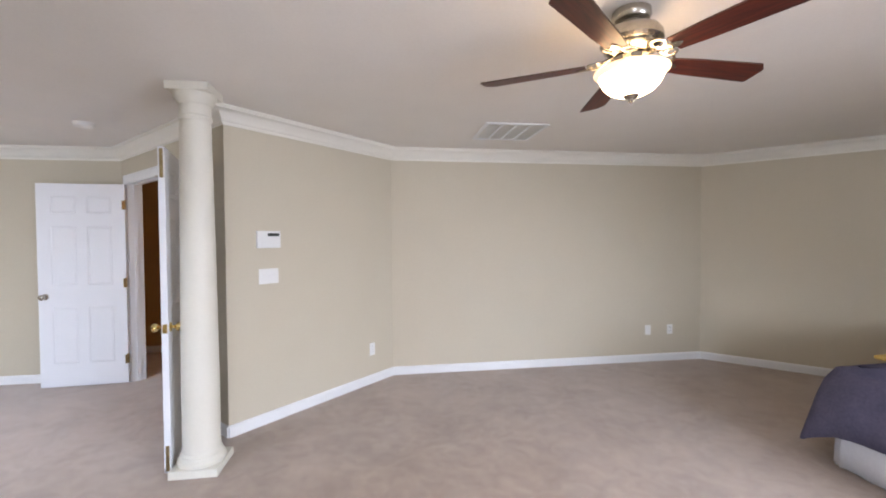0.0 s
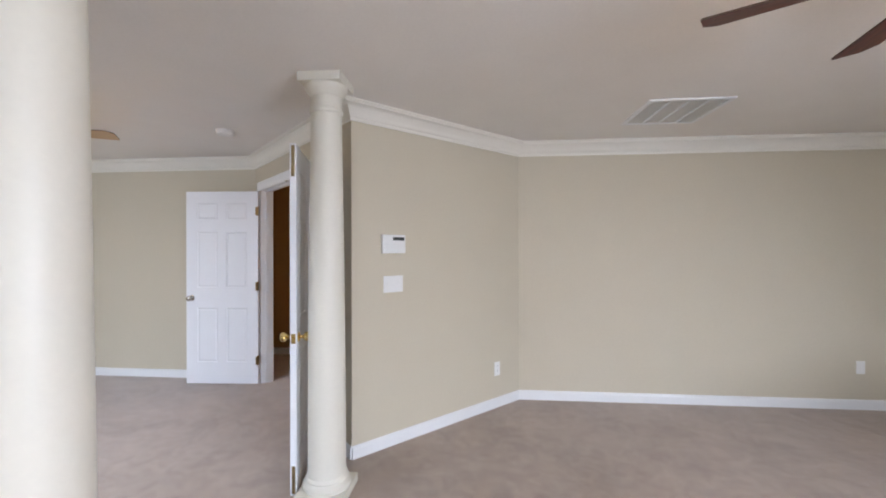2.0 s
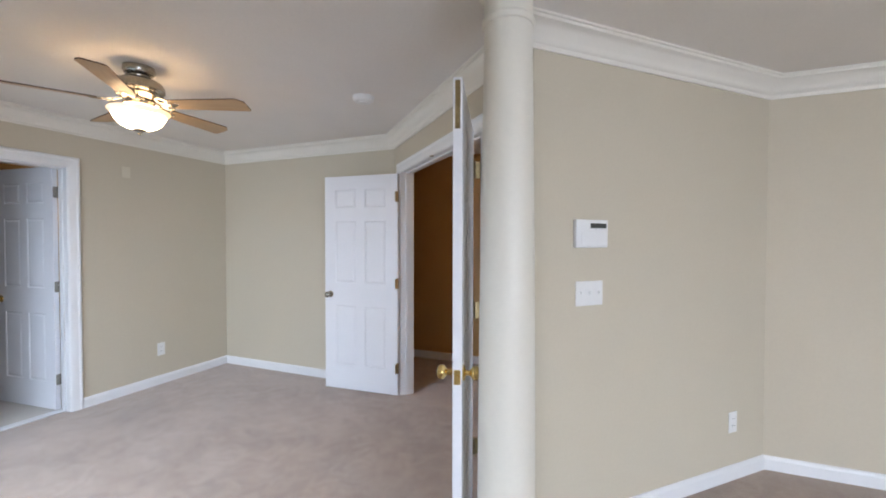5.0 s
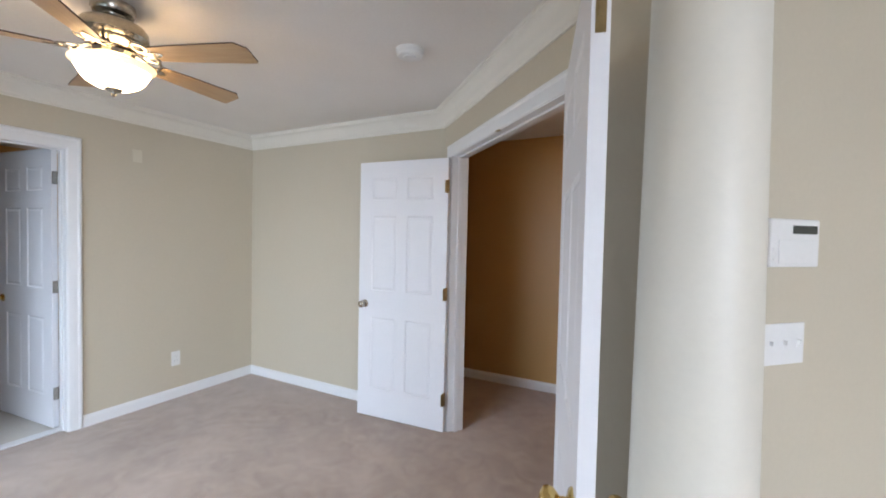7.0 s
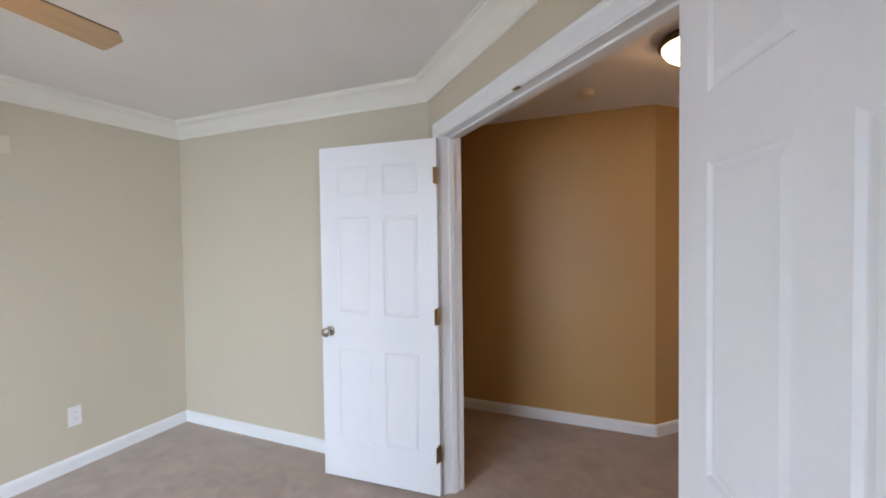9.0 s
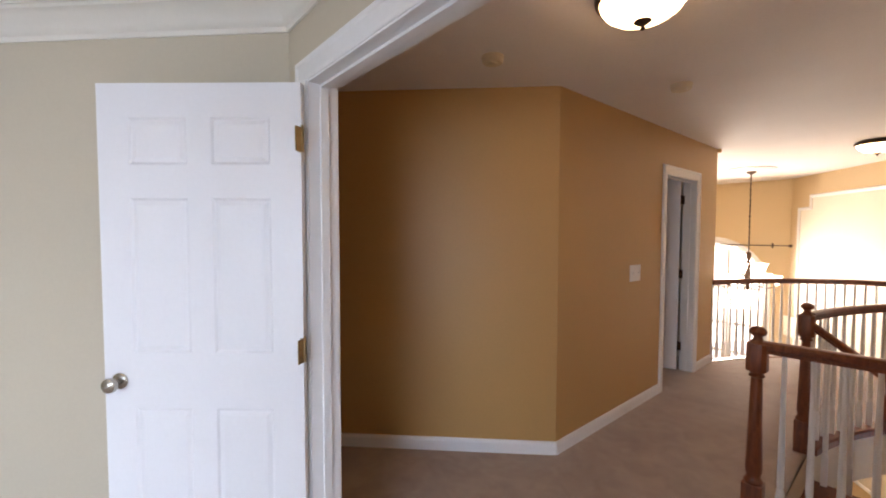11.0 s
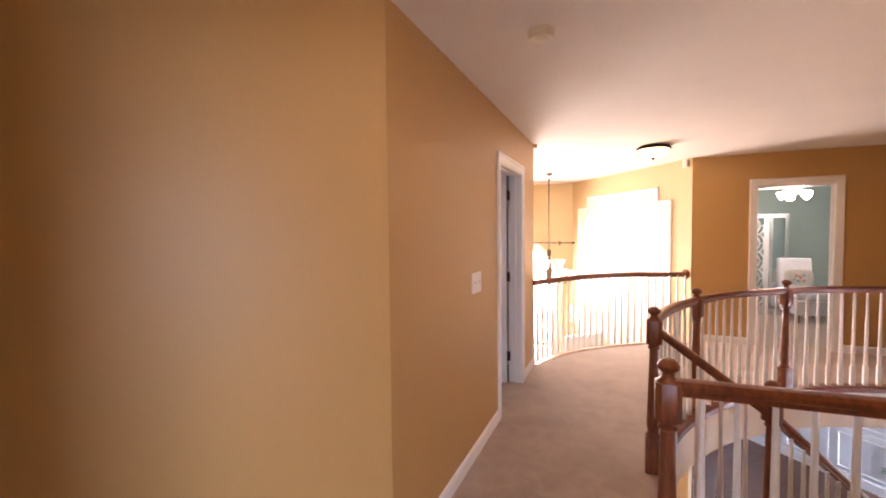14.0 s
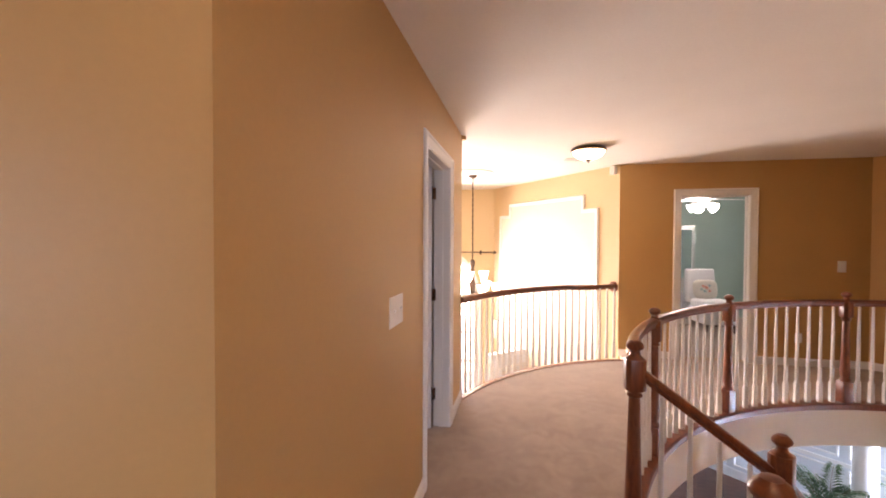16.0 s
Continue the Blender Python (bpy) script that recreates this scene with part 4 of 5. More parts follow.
# ---------------------------------------------------------------- bed
def bed(m):
    ob = thing("bed", "bed with a purple-grey comforter and white pleated skirt", "bed", m=m)
    W, L = 1.5, 2.0

    def ring(grow, r=0.10, n=12):
        pts = []
        for cx, cy, a0 in ((W + grow - r, -grow + r, -90), (W + grow - r, L + grow - r, 0), (-grow + r, L + grow - r, 90), (-grow + r, -grow + r, 180)):
            pts += [(cx + r * math.cos(radians(a0 + 90 * k / n)), cy + r * math.sin(radians(a0 + 90 * k / n))) for k in range(n + 1)]
        out = []
        for p, q in zip(pts, pts[1:] + pts[:1]):
            d = math.dist(p, q)
            c = max(1, int(d / 0.07))
            out += [(p[0] + (q[0] - p[0]) * k / c, p[1] + (q[1] - p[1]) * k / c) for k in range(c)]
        return out
    base = ring(0)
    mid = Vector((W / 2, L / 2))
    bm = bmesh.new()
    rings = []
    for grow, z, wob in ((-0.40, 0.615, 0.006), (-0.12, 0.61, 0.010), (-0.02, 0.585, 0.010), (0.025, 0.53, 0.012), (0.050, 0.46, 0.020), (0.075, 0.35, 0.030), (0.10, 0.25, 0.040)):
        row = []
        for x, y in base:
            v = Vector((x, y))
            d = (v - mid)
            s = Vector((math.copysign(1, d.x) * min(1, abs(d.x) / (W / 2)) ** 6, math.copysign(1, d.y) * min(1, abs(d.y) / (L / 2)) ** 6))
            s = s.normalized() if s.length > 1e-4 else s
            corner = min(abs(d.x) / (W / 2), abs(d.y) / (L / 2)) ** 8
            k = wob * noise.noise((x * 4.2, y * 4.2, z * 3)) + (wob * 0.5) * noise.noise((x * 11, y * 11, z))
            p = v + s * (grow + k + corner * max(0, 0.58 - z) * 0.20)
            row.append(bm.verts.new((p.x, p.y, 1.07 * z - corner * max(0, 0.58 - z) * 0.6 + 0.5 * k)))
        rings.append(row)
    n = len(base)
    for a, b in zip(rings, rings[1:]):
        for k in range(n):
            bm.faces.new((a[k], a[(k + 1) % n], b[(k + 1) % n], b[k]))
    bm.faces.new(rings[0])
    c = part("comforter", bm, COMFORT, ob, "purple-grey quilted comforter hanging over the edge", smooth=True)
    sol = c.modifiers.new("thick", "SOLIDIFY")
    sol.thickness = 0.018
    bm = bmesh.new()
    rows = []
    for z in (0.012, 0.16, 0.32):
        row = []
        for i, (x, y) in enumerate(base):
            d = Vector((x, y)) - mid
            f = 1 - (0.030 + 0.012 * math.sin(i * 1.9) * (0.32 - z) / 0.3) / d.length
            p = mid + d * f
            row.append(bm.verts.new((p.x, p.y, z)))
        rows.append(row)
    for a, b in zip(rows, rows[1:]):
        for k in range(n):
            bm.faces.new((a[k], a[(k + 1) % n], b[(k + 1) % n], b[k]))
    c = part("bed_skirt", bm, SKIRT, ob, "white pleated cloth skirt", smooth=True)
    sol = c.modifiers.new("thick", "SOLIDIFY")
    sol.thickness = 0.004
    bm = bmesh.new()
    add_box(bm, (0.06, 0.06, 0.20), (W - 0.06, L - 0.06, 0.60))
    part("mattress", bm, SKIRT, ob, bevel=0.03, segments=3)
    for x, y in ((0.1, 0.1), (W - 0.1, 0.1), (0.1, L - 0.1), (W - 0.1, L - 0.1)):
        bm = bmesh.new()
        add_lathe(bm, [(0.02, 0), (0.03, 0.2)], 12, Matrix.Translation((x, y, 0)))
        part("leg", bm, DARKW, ob)
    return ob


bed(pose(0.565, 3.515, 0, 0, 0, -45))
bm = bmesh.new()
add_prism(bm, [(0.03, 0.35), (0.50, 0.30), (0.55, 1.9), (0.06, 1.9)], 0.664, 0.690, pose(0.565, 3.515, 0, 0, 0, -45))
tagged(mesh_object("throw_blanket", bm, GOLDC, smooth=True, bevel=0.010, segments=3), "folded gold throw blanket on the bed", "blanket")


# ---------------------------------------------------------------- bath beyond its door
BF = wall_frame(BED[8], BED[9], -0.3974)
bm = bmesh.new()
add_box(bm, (-0.2, -3.2, -0.35), (4.4, -0.06, 0.004), BF)
structure("floor_bath", bm, TILE, "pale bath floor")
bm = bmesh.new()
add_box(bm, (BATH_A + 0.02, -0.118, 0.004), (BATH_B - 0.02, -0.045, 0.016), wall_frame(BED[8], BED[9], 0))
structure("threshold", bm, TRIM, "pale threshold strip", bevel=0.004)
bm = bmesh.new()
for lo, hi in (((-0.2, -3.32, 0), (4.4, -3.2, CZ)), ((-0.32, -3.32, 0), (-0.2, -0.12, CZ)), ((4.28, -3.2, 0), (4.4, -0.14, CZ))):
    add_box(bm, lo, hi, BF)
structure("wall_bath_back", bm, TAN, "tan painted bath wall")
lamp = thing("vanity_light", "bath wall lamp with lit glass globes", "wall lamp", m=BF @ Matrix.Translation((4.28, -2.85, 1.85)) @ Matrix.Rotation(radians(90), 4, "Z"))
bm = bmesh.new()
add_box(bm, (-0.30, 0, -0.05), (0.30, 0.03, 0.05))
part("back_plate", bm, NICKEL, lamp, bevel=0.006)
for x in (-0.2, 0.0, 0.2):
    bm = bmesh.new()
    add_lathe(bm, [(0.015, 0.05), (0.045, 0.03), (0.055, -0.01), (0.045, -0.05), (0.01, -0.065)], 18, Matrix.Translation((x, 0.08, -0.02)))
    part("globe", bm, VANITY, lamp, "lit white glass globe", smooth=True)

# ---------------------------------------------------------------- dim side room
bm = bmesh.new()
add_box(bm, (-8.62, 0.5, -0.35), (-5.02, 6.08, -0.001))
structure("floor_side_room", bm, CARPET)
bm = bmesh.new()
add_box(bm, (-8.62, 0.3, 0), (-8.5, 6.2, CZ))
structure("wall_side_room", bm, CREAM)


# ---------------------------------------------------------------- foyer
FD = wall_frame(FOY[3], FOY[2], 0)       # along the angled wall from the landing's corner; y points away from the foyer
FD = FD @ Matrix.Diagonal((1, -1, 1, 1))
SA, SB, SC, SD = 0.385, 0.635, 2.285, 2.575
ZA, ZB, ZBOT = 1.86, 2.06, -2.0
S_OUT = [(SA, ZBOT), (SA, ZA), (SB, ZA), (SB, ZB), (SC, ZB), (SC, ZA), (SD, ZA), (SD, ZBOT)]
panel = tagged(new("wall_panel"), "cream wall panel in a white stepped moulding", "wall panel", kind="structure")


def in_wall(bm, m):
    """Plan (x, y, z) laid onto a wall: x along it, y up, z out."""
    bmesh.ops.transform(bm, matrix=m @ Matrix(((1, 0, 0, 0), (0, 0, 1, 0), (0, 1, 0, 0), (0, 0, 0, 1))), verts=bm.verts)


bm = bmesh.new()
add_prism(bm, S_OUT[::-1], 0.001, 0.005)
in_wall(bm, FD)
part("panel_field", bm, CREAM, panel)
bm = bmesh.new()
add_sweep(bm, [(0.0, 0), (0.055, 0), (0.055, 0.012), (0.040, 0.026), (0.018, 0.020), (0, 0.014)], [(x, y, 0.0) for x, y in S_OUT], closed=True)
in_wall(bm, FD)
part("panel_moulding", bm, TRIM, panel)
bm = bmesh.new()
add_box(bm, (0.045, 0.0, CZ - 0.115), (0.125, 0.05, CZ - 0.012), FD)
tagged(mesh_object("wall_sensor", bm, PLASTIC, bevel=0.008, segments=3), "small white corner sensor under the foyer ceiling", "sensor")
bm = bmesh.new()
add_prism(bm, [(-5.0, 6.202), (-4.968, 6.16), (-4.93, 6.20), (-4.968, 6.25)], CZ - 0.04, CZ - 0.001)
tagged(mesh_object("ceiling_bracket", bm, TAN, bevel=0.006), "small tan corner bracket under the ceiling", "bracket")

# arched window: frame, bars, glass and the daylight outside
win = tagged(new("window_2"), "tall arched white window, bright with daylight", "window", kind="structure")


def arch_line(h, spring, sill, n=24):
    pts = [(WX - h, sill), (WX - h, spring)]
    pts += [(WX - h * math.cos(math.pi * k / n), spring + h * math.sin(math.pi * k / n)) for k in range(1, n)]
    return pts + [(WX + h, spring), (WX + h, sill)]


WM = Matrix(((1, 0, 0, 0), (0, 0, -1, 10.2), (0, 1, 0, 0), (0, 0, 0, 1)))     # x along, y up, z into the foyer


def on_window(bm):
    bmesh.ops.transform(bm, matrix=WM, verts=bm.verts)


bm = bmesh.new()
add_sweep(bm, [(-0.01, 0.0), (0.075, 0.0), (0.075, 0.015), (0.0, 0.022), (-0.01, 0.01)], [(x, y, 0.0) for x, y in arch_line(WH, W_SPRING, W_SILL)], closed=True)
on_window(bm)
part("casing", bm, TRIM, win)
bm = bmesh.new()
add_sweep(bm, [(-0.05, -0.10), (0.0, -0.10), (0.0, -0.03), (-0.05, -0.03)], [(x, y, 0.0) for x, y in arch_line(WH, W_SPRING, W_SILL)], closed=True)
on_window(bm)
part("window_frame", bm, TRIM, win)
for z in (W_SPRING, -0.30, -0.86, -1.5):
    bm = bmesh.new()
    add_box(bm, (WX - WH + 0.05, z - 0.022, -0.085), (WX + WH - 0.05, z + 0.022, -0.045))
    on_window(bm)
    part("glazing_bar", bm, TRIM, win)
for x in (WX - 0.31, WX + 0.31):
    bm = bmesh.new()
    add_box(bm, (x - 0.018, W_SILL + 0.05, -0.08), (x + 0.018, W_SPRING + 0.75, -0.05))
    on_window(bm)
    part("glazing_bar", bm, TRIM, win)
bm = bmesh.new()
add_prism(bm, arch_line(WH - 0.04, W_SPRING, W_SILL + 0.04)[::-1], -0.068, -0.064)
on_window(bm)
pane = part("pane", bm, GLASS, win)
pane.visible_shadow = False
bm = bmesh.new()
add_box(bm, (-12, 12.0, -4.5), (-3.2 - 2.2, 12.05, 4.5))
tagged(mesh_object("backdrop", bm, DAYLIGHT), "bright hazy daylight outside", kind="structure")

# curtain rod over the arched window
rod = thing("curtain_rod", "thin dark bronze curtain rod over the arched window", "curtain rod")
bm = bmesh.new()
add_lathe(bm, [(0.011, 0), (0.011, 2.55)], 12, Matrix.Translation((-7.5, 10.09, 1.25)) @ Matrix.Rotation(radians(90), 4, "Y"))
part("rod", bm, BRONZE, rod, smooth=True)
for x, s in ((-7.5, -1), (-4.95, 1)):
    bm = bmesh.new()
    add_lathe(bm, [(0.012, -0.01), (0.020, 0.0), (0.028, 0.02), (0.020, 0.042), (0.006, 0.05)], 14, Matrix.Translation((x, 10.09, 1.25)) @ Matrix.Rotation(radians(90 * s), 4, "Y"))
    part("finial", bm, BRONZE, rod, smooth=True)
for x in (-7.3, -5.2):
    bm = bmesh.new()
    add_box(bm, (x - 0.008, 10.08, 1.235), (x + 0.008, 10.2, 1.255))
    add_box(bm, (x - 0.015, 10.19, 1.20), (x + 0.015, 10.2, 1.29))
    part("bracket", bm, BRONZE, rod)

# chandelier under a plaster medallion
CH = (-5.122, 8.28)
bm = bmesh.new()
add_lathe(bm, [(0.30, 0), (0.31, -0.012), (0.29, -0.022), (0.24, -0.020), (0.20, -0.032), (0.12, -0.028), (0.08, -0.04)], 48, Matrix.Translation((*CH, CZ)))
tagged(mesh_object("ceiling_medallion", bm, TRIM, smooth=True), "round white plaster ceiling medallion", "medallion")
ch = thing("chandelier", "two-tier bronze chandelier with lit white glass shades", "chandelier", m=Matrix.Translation((*CH, 0)))
bm = bmesh.new()
add_lathe(bm, [(0.062, CZ - 0.040), (0.062, CZ - 0.055), (0.045, CZ - 0.070), (0.012, CZ - 0.085)], 24)
part("canopy", bm, BRONZE, ch, smooth=True)
bm = bmesh.new()
add_lathe(bm, [(0.008, 1.20), (0.008, CZ - 0.08)], 10)
for k in range(14):
    add_lathe(bm, [(0.012, 1.24 + 0.08 * k), (0.014, 1.25 + 0.08 * k), (0.012, 1.26 + 0.08 * k)], 8)
part("stem", bm, BRONZE, ch, smooth=True)
bm = bmesh.new()
add_lathe(bm, [(0.010, 1.20), (0.032, 1.18), (0.036, 1.13), (0.022, 1.08), (0.040, 1.00), (0.030, 0.92), (0.050, 0.82), (0.040, 0.74), (0.020, 0.70), (0.030, 0.66), (0.008, 0.60)], 20)
part("body", bm, BRONZE, ch, smooth=True)
for count, r, z, a0 in ((3, 0.17, 0.93, 20), (6, 0.34, 0.76, 0)):
    for k in range(count):
        t = Matrix.Rotation(radians(a0 + 360 * k / count), 4, "Z")
        bm = bmesh.new()
        pts = [(0.03, 0, z - 0.02), (r * 0.35, 0, z - 0.085), (r * 0.7, 0, z - 0.095), (r * 0.94, 0, z - 0.07), (r, 0, z - 0.03)]
        add_sweep(bm, [(-0.007, -0.007), (0.007, -0.007), (0.007, 0.007), (-0.007, 0.007)], pts)
        bmesh.ops.transform(bm, matrix=t, verts=bm.verts)
        arm = part("arm", bm, BRONZE, ch)
        bm = bmesh.new()
        add_lathe(bm, [(0.020, z - 0.04), (0.036, z - 0.02), (0.052, z + 0.03), (0.064, z + 0.075), (0.078, z + 0.095)], 18, t @ Matrix.Translation((r, 0, 0)))
        part("shade", bm, SHADE, arm, "lit white glass shade", smooth=True)

# small supply vent by the landing lamp
ob = thing("ceiling_vent", "small white supply vent in the hall ceiling", "vent", m=pose(-3.80, 7.51, CZ, 0, 0, 5))
bm = bmesh.new()
for lo, hi in (((-0.13, -0.08), (0.13, -0.06)), ((-0.13, 0.06), (0.13, 0.08)), ((-0.13, -0.06), (-0.11, 0.06)), ((0.11, -0.06), (0.13, 0.06))):
    add_box(bm, (*lo, -0.012), (*hi, -0.001))
part("grille_frame", bm, TRIM, ob)
for k in range(6):
    bm = bmesh.new()
    add_box(bm, (-0.11, -0.055 + k * 0.02, -0.010), (0.11, -0.045 + k * 0.02, -0.004))
    part("slat", bm, TRIM, ob)


# ---------------------------------------------------------------- teal room
bm = bmesh.new()
add_prism(bm, [(-3.21, 8.03), (4.2, 8.03), (4.2, 13.2), (-5.3, 13.2), (-5.05, 10.25)], -0.35, -0.001)
for f in bm.faces:
    f.normal_update()
    f.material_index = 0 if f.normal.z > 0.5 else 1
structure("floor_teal_room", bm, [CARPET, CREAM], "beige carpet of the teal room")
bm = bmesh.new()
add_box(bm, (1.70, 5.81, -0.35), (4.2, 8.03, -0.001))
structure("floor_deck_east", bm, CREAM)
bm = bmesh.new()
add_box(bm, (-4.6, 11.25, 0), (0.6, 11.37, CZ))
structure("wall_teal_back", bm, TEAL, "teal painted wall")
bm = bmesh.new()
add_box(bm, (0.35, 8.09, 0), (0.47, 11.25, CZ))
structure("wall_teal_side", bm, TEAL, "teal painted wall")

# ceiling fan with tulip shades
ob = thing("ceiling_fan", "white ceiling fan with lit tulip shades in the teal room", "ceiling fan", m=pose(-1.60, 9.65, CZ - 0.13))
bm = bmesh.new()
add_lathe(bm, [(0.06, 0.13), (0.065, 0.10), (0.014, 0.07), (0.014, -0.04), (0.05, -0.06), (0.11, -0.08), (0.13, -0.13), (0.11, -0.18), (0.06, -0.22), (0.065, -0.27), (0.03, -0.30)], 28)
part("motor_housing", bm, CREAM, ob, smooth=True)
blade_me = None
for k in range(5):
    turn = Matrix.Rotation(radians(10 + 72 * k), 4, "Z") @ Matrix.Translation((0, 0, -0.17)) @ Matrix.Rotation(radians(10), 4, "X")
    if blade_me is None:
        bm = bmesh.new()
        add_prism(bm, [(0.10, -0.03), (0.2, -0.055), (0.60, -0.065), (0.64, -0.03), (0.64, 0.03), (0.60, 0.065), (0.2, 0.055), (0.10, 0.03)], -0.003, 0.003)
        b = part("blade", bm, TRIM, ob)
        b.matrix_basis, blade_me = turn, b.data
    else:
        shared("blade", blade_me, ob, turn)
for k in range(5):
    t = Matrix.Rotation(radians(18 + 72 * k), 4, "Z") @ Matrix.Translation((0.09, 0, -0.26)) @ Matrix.Rotation(radians(118), 4, "Y")
    bm = bmesh.new()
    add_lathe(bm, [(0.020, 0), (0.032, 0.02), (0.045, 0.05), (0.054, 0.09), (0.068, 0.12), (0.055, 0.11)], 20, t)
    part("tulip_shade", bm, TULIP, ob, "lit white tulip glass shade", smooth=True)

# upholstered chair with a printed pillow
ob = thing("slipper_chair", "white upholstered armless chair with dark legs", "chair", m=pose(-1.33, 9.95, 0, 0, 0, 6))
bm = bmesh.new()
add_box(bm, (-0.25, -0.30, 0.13), (0.25, 0.28, 0.36))
part("seat_base", bm, SKIRT, ob, bevel=0.02, segments=3)
bm = bmesh.new()
add_box(bm, (-0.255, -0.32, 0.36), (0.255, 0.20, 0.50))
part("seat_cushion", bm, SKIRT, ob, bevel=0.05, segments=4, smooth=True)
bm = bmesh.new()
add_box(bm, (-0.24, 0.0, 0.42), (0.24, 0.12, 1.0), Matrix.Translation((0, 0.24, 0)) @ Matrix.Rotation(radians(-7), 4, "X"))
part("backrest", bm, SKIRT, ob, bevel=0.035, segments=4, smooth=True)
for x in (-0.21, 0.21):
    for y in (-0.26, 0.24):
        bm = bmesh.new()
        add_lathe(bm, [(0.014, 0), (0.022, 0.14)], 10, Matrix.Translation((x, y, 0)))
        part("leg", bm, DARKW, ob, "short dark wooden leg")
bm = bmesh.new()
bmesh.ops.create_uvsphere(bm, u_segments=24, v_segments=14, radius=1)
for v in bm.verts:
    a, b, c = v.co
    v.co = Vector((math.copysign(abs(a) ** 0.5, a) * 0.195, c * 0.06, math.copysign(abs(b) ** 0.5, b) * 0.16))
PM = pose(-1.33, 9.95, 0, 0, 0, 6) @ Matrix.Translation((-0.045, 0.12, 0.662)) @ Matrix.Rotation(radians(-10), 4, "X")
pillow = tagged(mesh_object("throw_pillow", bm, PILLOW, smooth=True), "pale pillow with a coral and teal print on the white chair", "pillow")
pillow.matrix_basis = PM
CORAL = mat("coral_print", (0.62, 0.22, 0.18), 0.9, vary=0.2, scale=30, spec=0.1)
TEALP = mat("teal_print", (0.22, 0.38, 0.40), 0.9, vary=0.2, scale=30, spec=0.1)
for x, z, r, ink in ((-0.055, 0.045, 0.030, CORAL), (-0.005, 0.020, 0.036, CORAL), (0.045, 0.050, 0.026, TEALP), (-0.035, -0.040, 0.032, TEALP), (0.040, -0.035, 0.028, CORAL), (-0.085, -0.010, 0.022, TEALP)):
    bm = bmesh.new()
    petals = [(r * (0.72 + 0.28 * math.cos(5 * a)) * math.cos(a), r * (0.72 + 0.28 * math.cos(5 * a)) * math.sin(a)) for a in [2 * math.pi * k / 30 for k in range(30)]]
    add_prism(bm, petals, -0.004, 0.004, Matrix.Translation((x, -0.058, z)) @ Matrix.Rotation(radians(90), 4, "X"))
    part("printed_flower", bm, ink, pillow)

# mirrored cabinet with white fretwork
ob = thing("mirrored_cabinet", "tall white cabinet with mirrored doors and curved fretwork", "cabinet", m=pose(-2.19, 10.34, 0))
# greyed base colour stands in for weaker lamp light on the second door's frame
DIMMED = mat("dimmed_frame_paint", (0.42, 0.47, 0.47), 0.35, metal=0.2, vary=0.05, scale=12)
MIRROR = mat("mirror_glass", (0.75, 0.80, 0.82), 0.06, metal=1.0, vary=0.02)
bm = bmesh.new()
add_box(bm, (0, 0, 0.08), (0.74, 0.42, 1.74))
add_box(bm, (0.03, 0.02, 0), (0.71, 0.40, 0.08))
part("body", bm, TRIM, ob, bevel=0.004)
for x0, w, fret in ((0.06, 0.38, True), (0.47, 0.26, False)):
    bm = bmesh.new()
    z0, z1 = 0.11, 1.72
    for lo, hi in (((x0, -0.022, z0), (x0 + 0.045, -0.001, z1)), ((x0 + w - 0.045, -0.022, z0), (x0 + w, -0.001, z1)), ((x0 + 0.045, -0.022, z1 - 0.05), (x0 + w - 0.045, -0.001, z1)), ((x0 + 0.045, -0.022, z0), (x0 + w - 0.045, -0.001, z0 + 0.05))):
        add_box(bm, lo, hi)
    door = part("door", bm, TRIM if fret else DIMMED, ob)
    bm = bmesh.new()
    add_box(bm, (x0 + 0.045, -0.010, z0 + 0.05), (x0 + w - 0.045, -0.006, z1 - 0.05))
    part("mirror", bm, MIRROR, door, "mirror panel")
    if fret:
        bm = bmesh.new()
        xc, flat = x0 + w / 2, [(-0.011, 0), (0.011, 0), (0.011, 0.012), (-0.011, 0.012)]
        half = w / 2 - 0.045
        for j in range(5):
            za, zc = z0 + 0.06 + j * 0.305, z0 + 0.06 + (j + 0.5) * 0.305
            for s in (-1, 1):
                # an almond of two arcs, and arcs from the stiles that meet it
                add_sweep(bm, flat, [(xc + s * 0.085 * math.sin(math.pi * k / 10), za + 0.305 * k / 10, 0.0) for k in range(11)])
                add_sweep(bm, flat, [(xc + s * half * math.sin(math.pi / 2 * k / 8), za - 0.15 * (1 - math.cos(math.pi / 2 * k / 8)) + 0.02, 0.0) for k in range(9)])
                add_sweep(bm, flat, [(xc + s * half * math.sin(math.pi / 2 * k / 8), za + 0.15 * (1 - math.cos(math.pi / 2 * k / 8)) - 0.02, 0.0) for k in range(9)])
                add_sweep(bm, flat, [(xc + s * 0.085, zc, 0.0), (xc + s * half, zc, 0.0)])
        bmesh.ops.transform(bm, matrix=Matrix(((1, 0, 0, 0), (0, 0, -1, -0.010), (0, 1, 0, 0), (0, 0, 0, 1))), verts=bm.verts)
        part("fretwork", bm, TRIM, door, "white interlaced almond-shaped fretwork")


# ---------------------------------------------------------------- ground storey seen through the stairwell
GA, GB, GC = (-4.9, 8.9), (-1.67, 12.12), (3.35, 7.10)


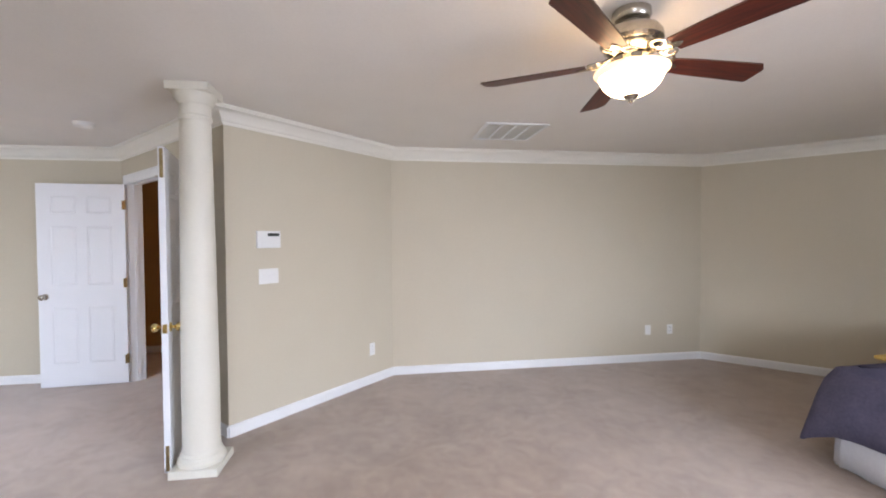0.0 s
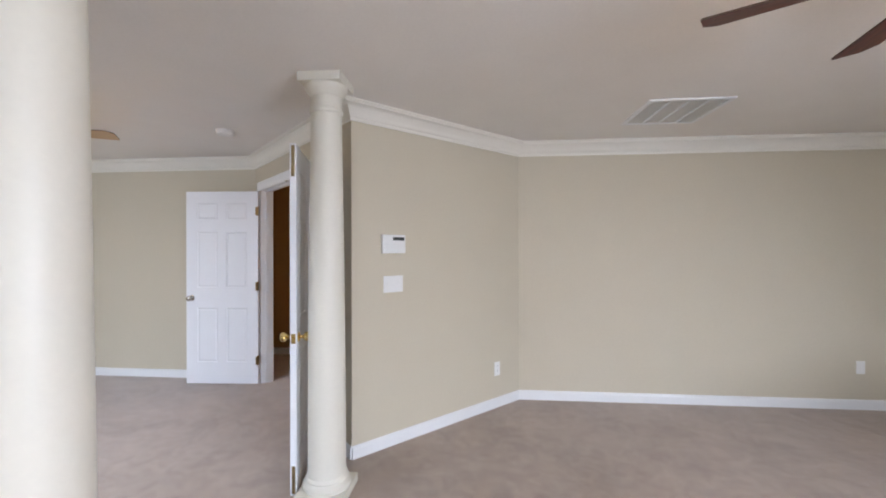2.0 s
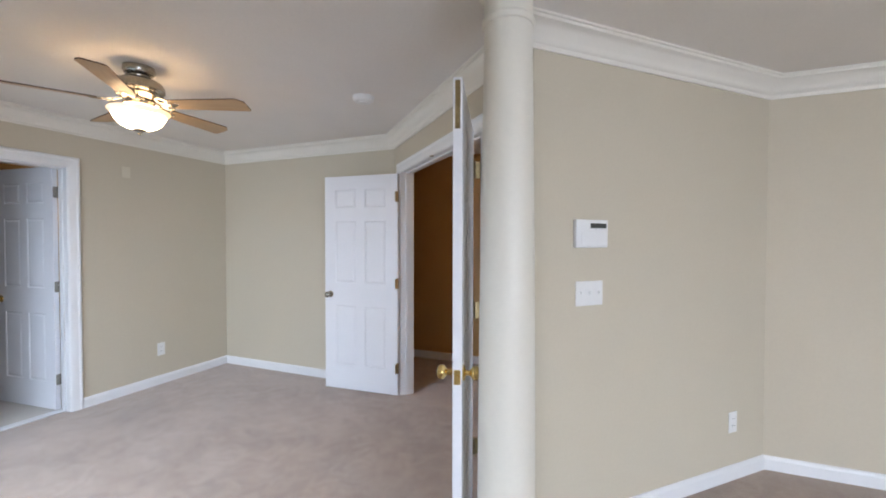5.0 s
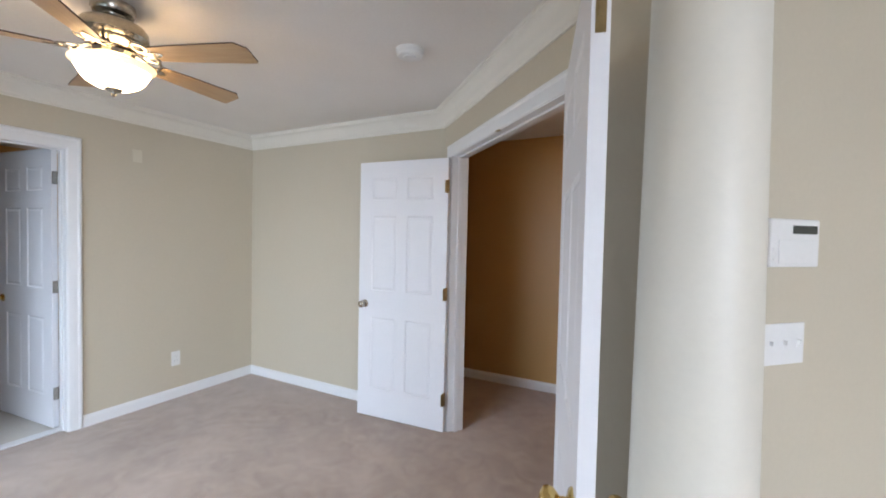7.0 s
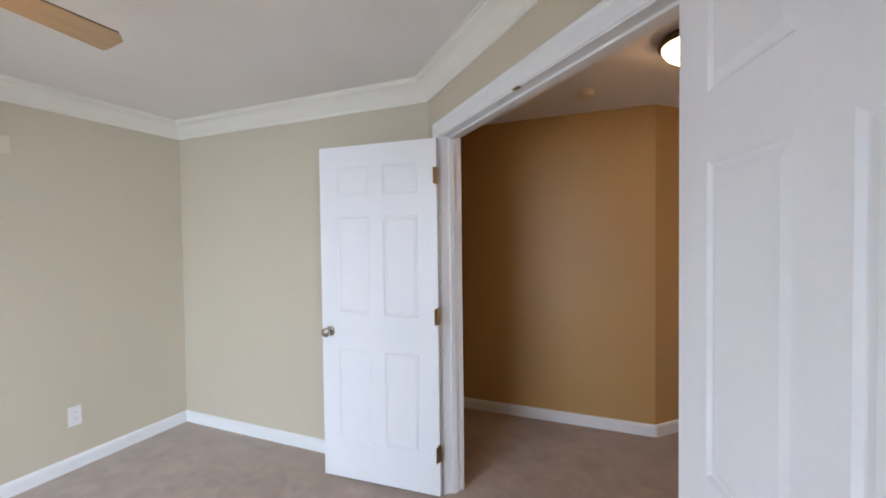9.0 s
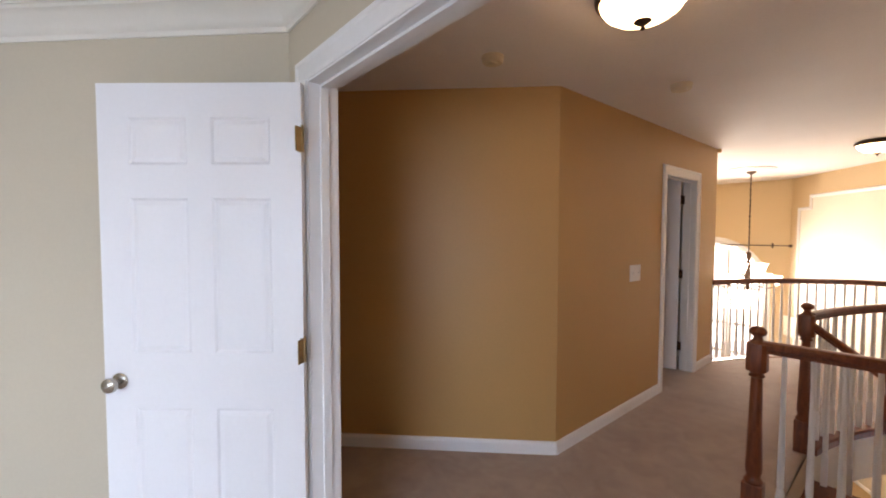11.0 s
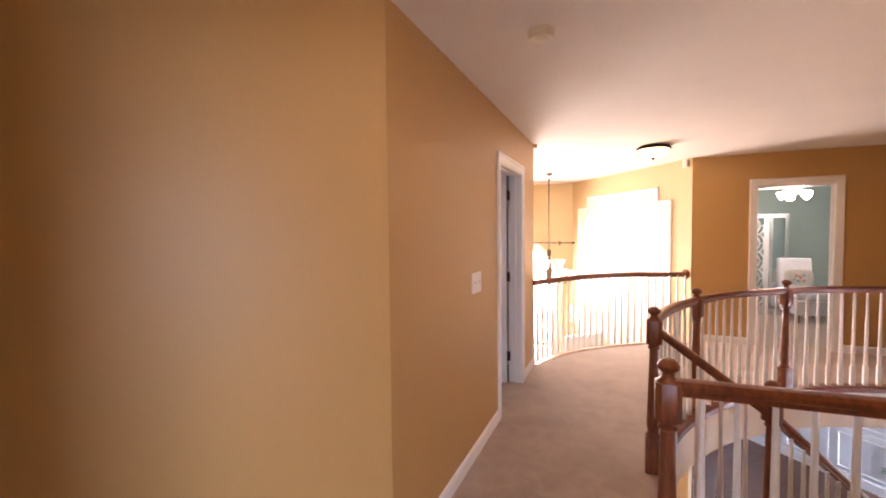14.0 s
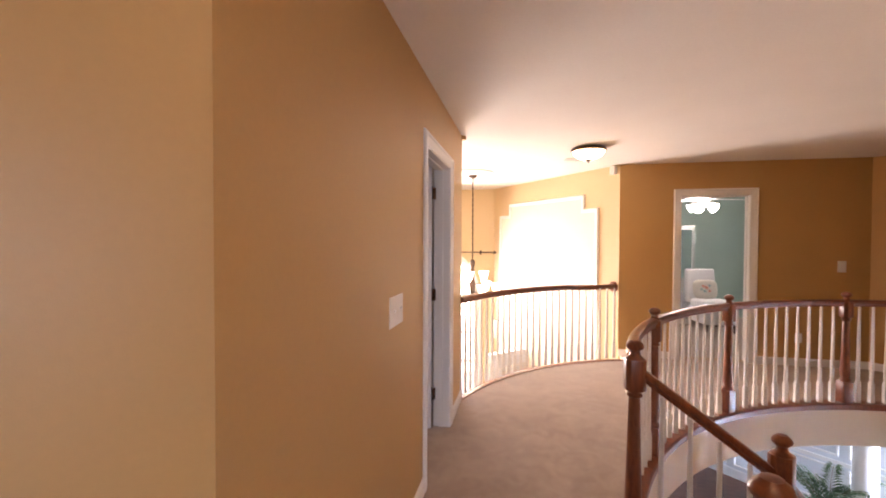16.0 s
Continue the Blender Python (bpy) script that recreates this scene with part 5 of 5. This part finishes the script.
def wainscot(p, q, name):
    length = (Vector(q) - Vector(p)).length
    wall(name, (p, q), tuple(offset_line([p, q], 0.12, False)), LOW, -0.35, [WHITEW, WHITEW], label="pale wall with white wainscot panels")
    m = wall_frame(p, q, 0) @ Matrix.Translation((0, 0, LOW))
    ob = tagged(new("trim"), "white wainscot mouldings", kind="structure")
    bm = bmesh.new()
    add_box(bm, (0, 0, 0), (length, 0.018, 0.15), m)
    add_box(bm, (0, 0, 0.15), (length, 0.012, 0.17), m)
    add_box(bm, (0, 0, 0.90), (length, 0.03, 0.96), m)
    part("rail", bm, TRIM, ob)
    n = int(length / 0.78)
    for k in range(n):
        for z0, z1 in ((0.26, 0.82), (1.06, 2.35)):
            x0, x1 = 0.12 + k * 0.78, 0.12 + k * 0.78 + 0.60
            bm = bmesh.new()
            add_sweep(bm, [(0, 0), (0.035, 0), (0.028, 0.016), (0.010, 0.018)], [(x0, z0, 0), (x0, z1, 0), (x1, z1, 0), (x1, z0, 0)], closed=True)
            in_wall(bm, m)
            part("panel_moulding", bm, TRIM, ob)


wainscot(GA, GB, "wall_ground_west")
wainscot(GB, GC, "wall_ground_north")
bm = bmesh.new()
# unseen walls; the east gap stands behind the added ground-storey lamp
add_box(bm, (4.05, 1.0, LOW), (4.17, 4.0, -0.35))
add_box(bm, (4.05, 6.4, LOW), (4.17, 7.2, -0.35))
add_box(bm, (4.05, 4.0, LOW), (4.17, 6.4, LOW + 0.6))
add_box(bm, (4.05, 4.0, -0.7), (4.17, 6.4, -0.35))
add_box(bm, (3.2, 7.08, LOW), (4.17, 7.2, -0.35))
add_box(bm, (-8.74, 0.95, LOW), (4.17, 1.07, -0.35))
add_box(bm, (-8.74, 1.07, LOW), (-8.62, 6.2, -0.35))
structure("wall_ground_outer", bm, WHITEW, "pale painted walls of the ground storey")
bm = bmesh.new()
add_prism(bm, [(-5.3, 0.98), (-0.25, 6.03), (3.4, 6.03), (3.4, 5.91), (-0.2, 5.91), (-5.13, 0.98)][::-1], LOW, -0.35)
structure("wall_stair", bm, CREAM, "cream wall beside the staircase")

ob = thing("round_column", "white round column on the ground storey", "column", m=pose(0.42, 9.28, LOW))
bm = bmesh.new()
add_box(bm, (-0.19, -0.19, 0), (0.19, 0.19, 0.09))
part("plinth", bm, TRIM, ob, bevel=0.006)
bm = bmesh.new()
add_lathe(bm, [(0.18, 0.09), (0.185, 0.12), (0.165, 0.15), (0.15, 0.18), (0.145, 0.6), (0.135, 2.0), (0.125, 2.45), (0.15, 2.50), (0.17, 2.609)], 32)
part("shaft", bm, TRIM, ob, smooth=True)

# palm in a pot
palm = thing("potted_palm", "green potted palm with long fronds", "plant", m=pose(0.02, 9.35, LOW))
bm = bmesh.new()
add_lathe(bm, [(0.13, 0), (0.17, 0.05), (0.20, 0.30), (0.21, 0.33), (0.18, 0.33), (0.17, 0.29)], 24)
part("pot", bm, POT, palm, smooth=True)
rng = random.Random(4)
for k in range(15):
    a = 2.4 * k + rng.uniform(-0.3, 0.3)
    reach, rise = rng.uniform(0.30, 0.62), rng.uniform(0.55, 0.95)
    stem = []
    for j in range(11):
        s = j / 10
        stem.append(Vector((math.cos(a) * reach * s ** 1.3, math.sin(a) * reach * s ** 1.3, 0.30 + rise * (1.55 * s - 0.75 * s * s))))
    bm = bmesh.new()
    add_sweep(bm, [(-0.004, -0.003), (0.004, -0.003), (0.0, 0.004)], stem)
    frond = part("frond", bm, BARK, palm)
    bm = bmesh.new()
    for j in range(2, 21):
        for s in (-1, 1):
            n0, u = min(j // 2, 9), j / 2 - min(j // 2, 9)
            d = (stem[n0 + 1] - stem[n0]).normalized()
            side = Vector((-math.sin(a), math.cos(a), 0)) * s
            ln = 0.22 * (1 - 0.45 * j / 20) * rng.uniform(0.8, 1.15)
            base = stem[n0].lerp(stem[n0 + 1], u)
            tip = base + (side * 0.75 + d * 0.65).normalized() * ln + Vector((0, 0, -0.25 * ln))
            mid = (base + tip) / 2 + Vector((0, 0, 0.02))
            wv = d * 0.016
            vs = [bm.verts.new(p) for p in (base, mid - wv, tip, mid + wv)]
            bm.faces.new(vs)
    part("leaf_blade", bm, LEAF, frond)

# ground outside
bm = bmesh.new()
add_box(bm, (-400, -400, -3.4), (400, 400, -3.2))
structure("ground", bm, mat("lawn", (0.06, 0.11, 0.035), 0.9, vary=0.35, scale=0.8, fine=9), "green lawn round the house")
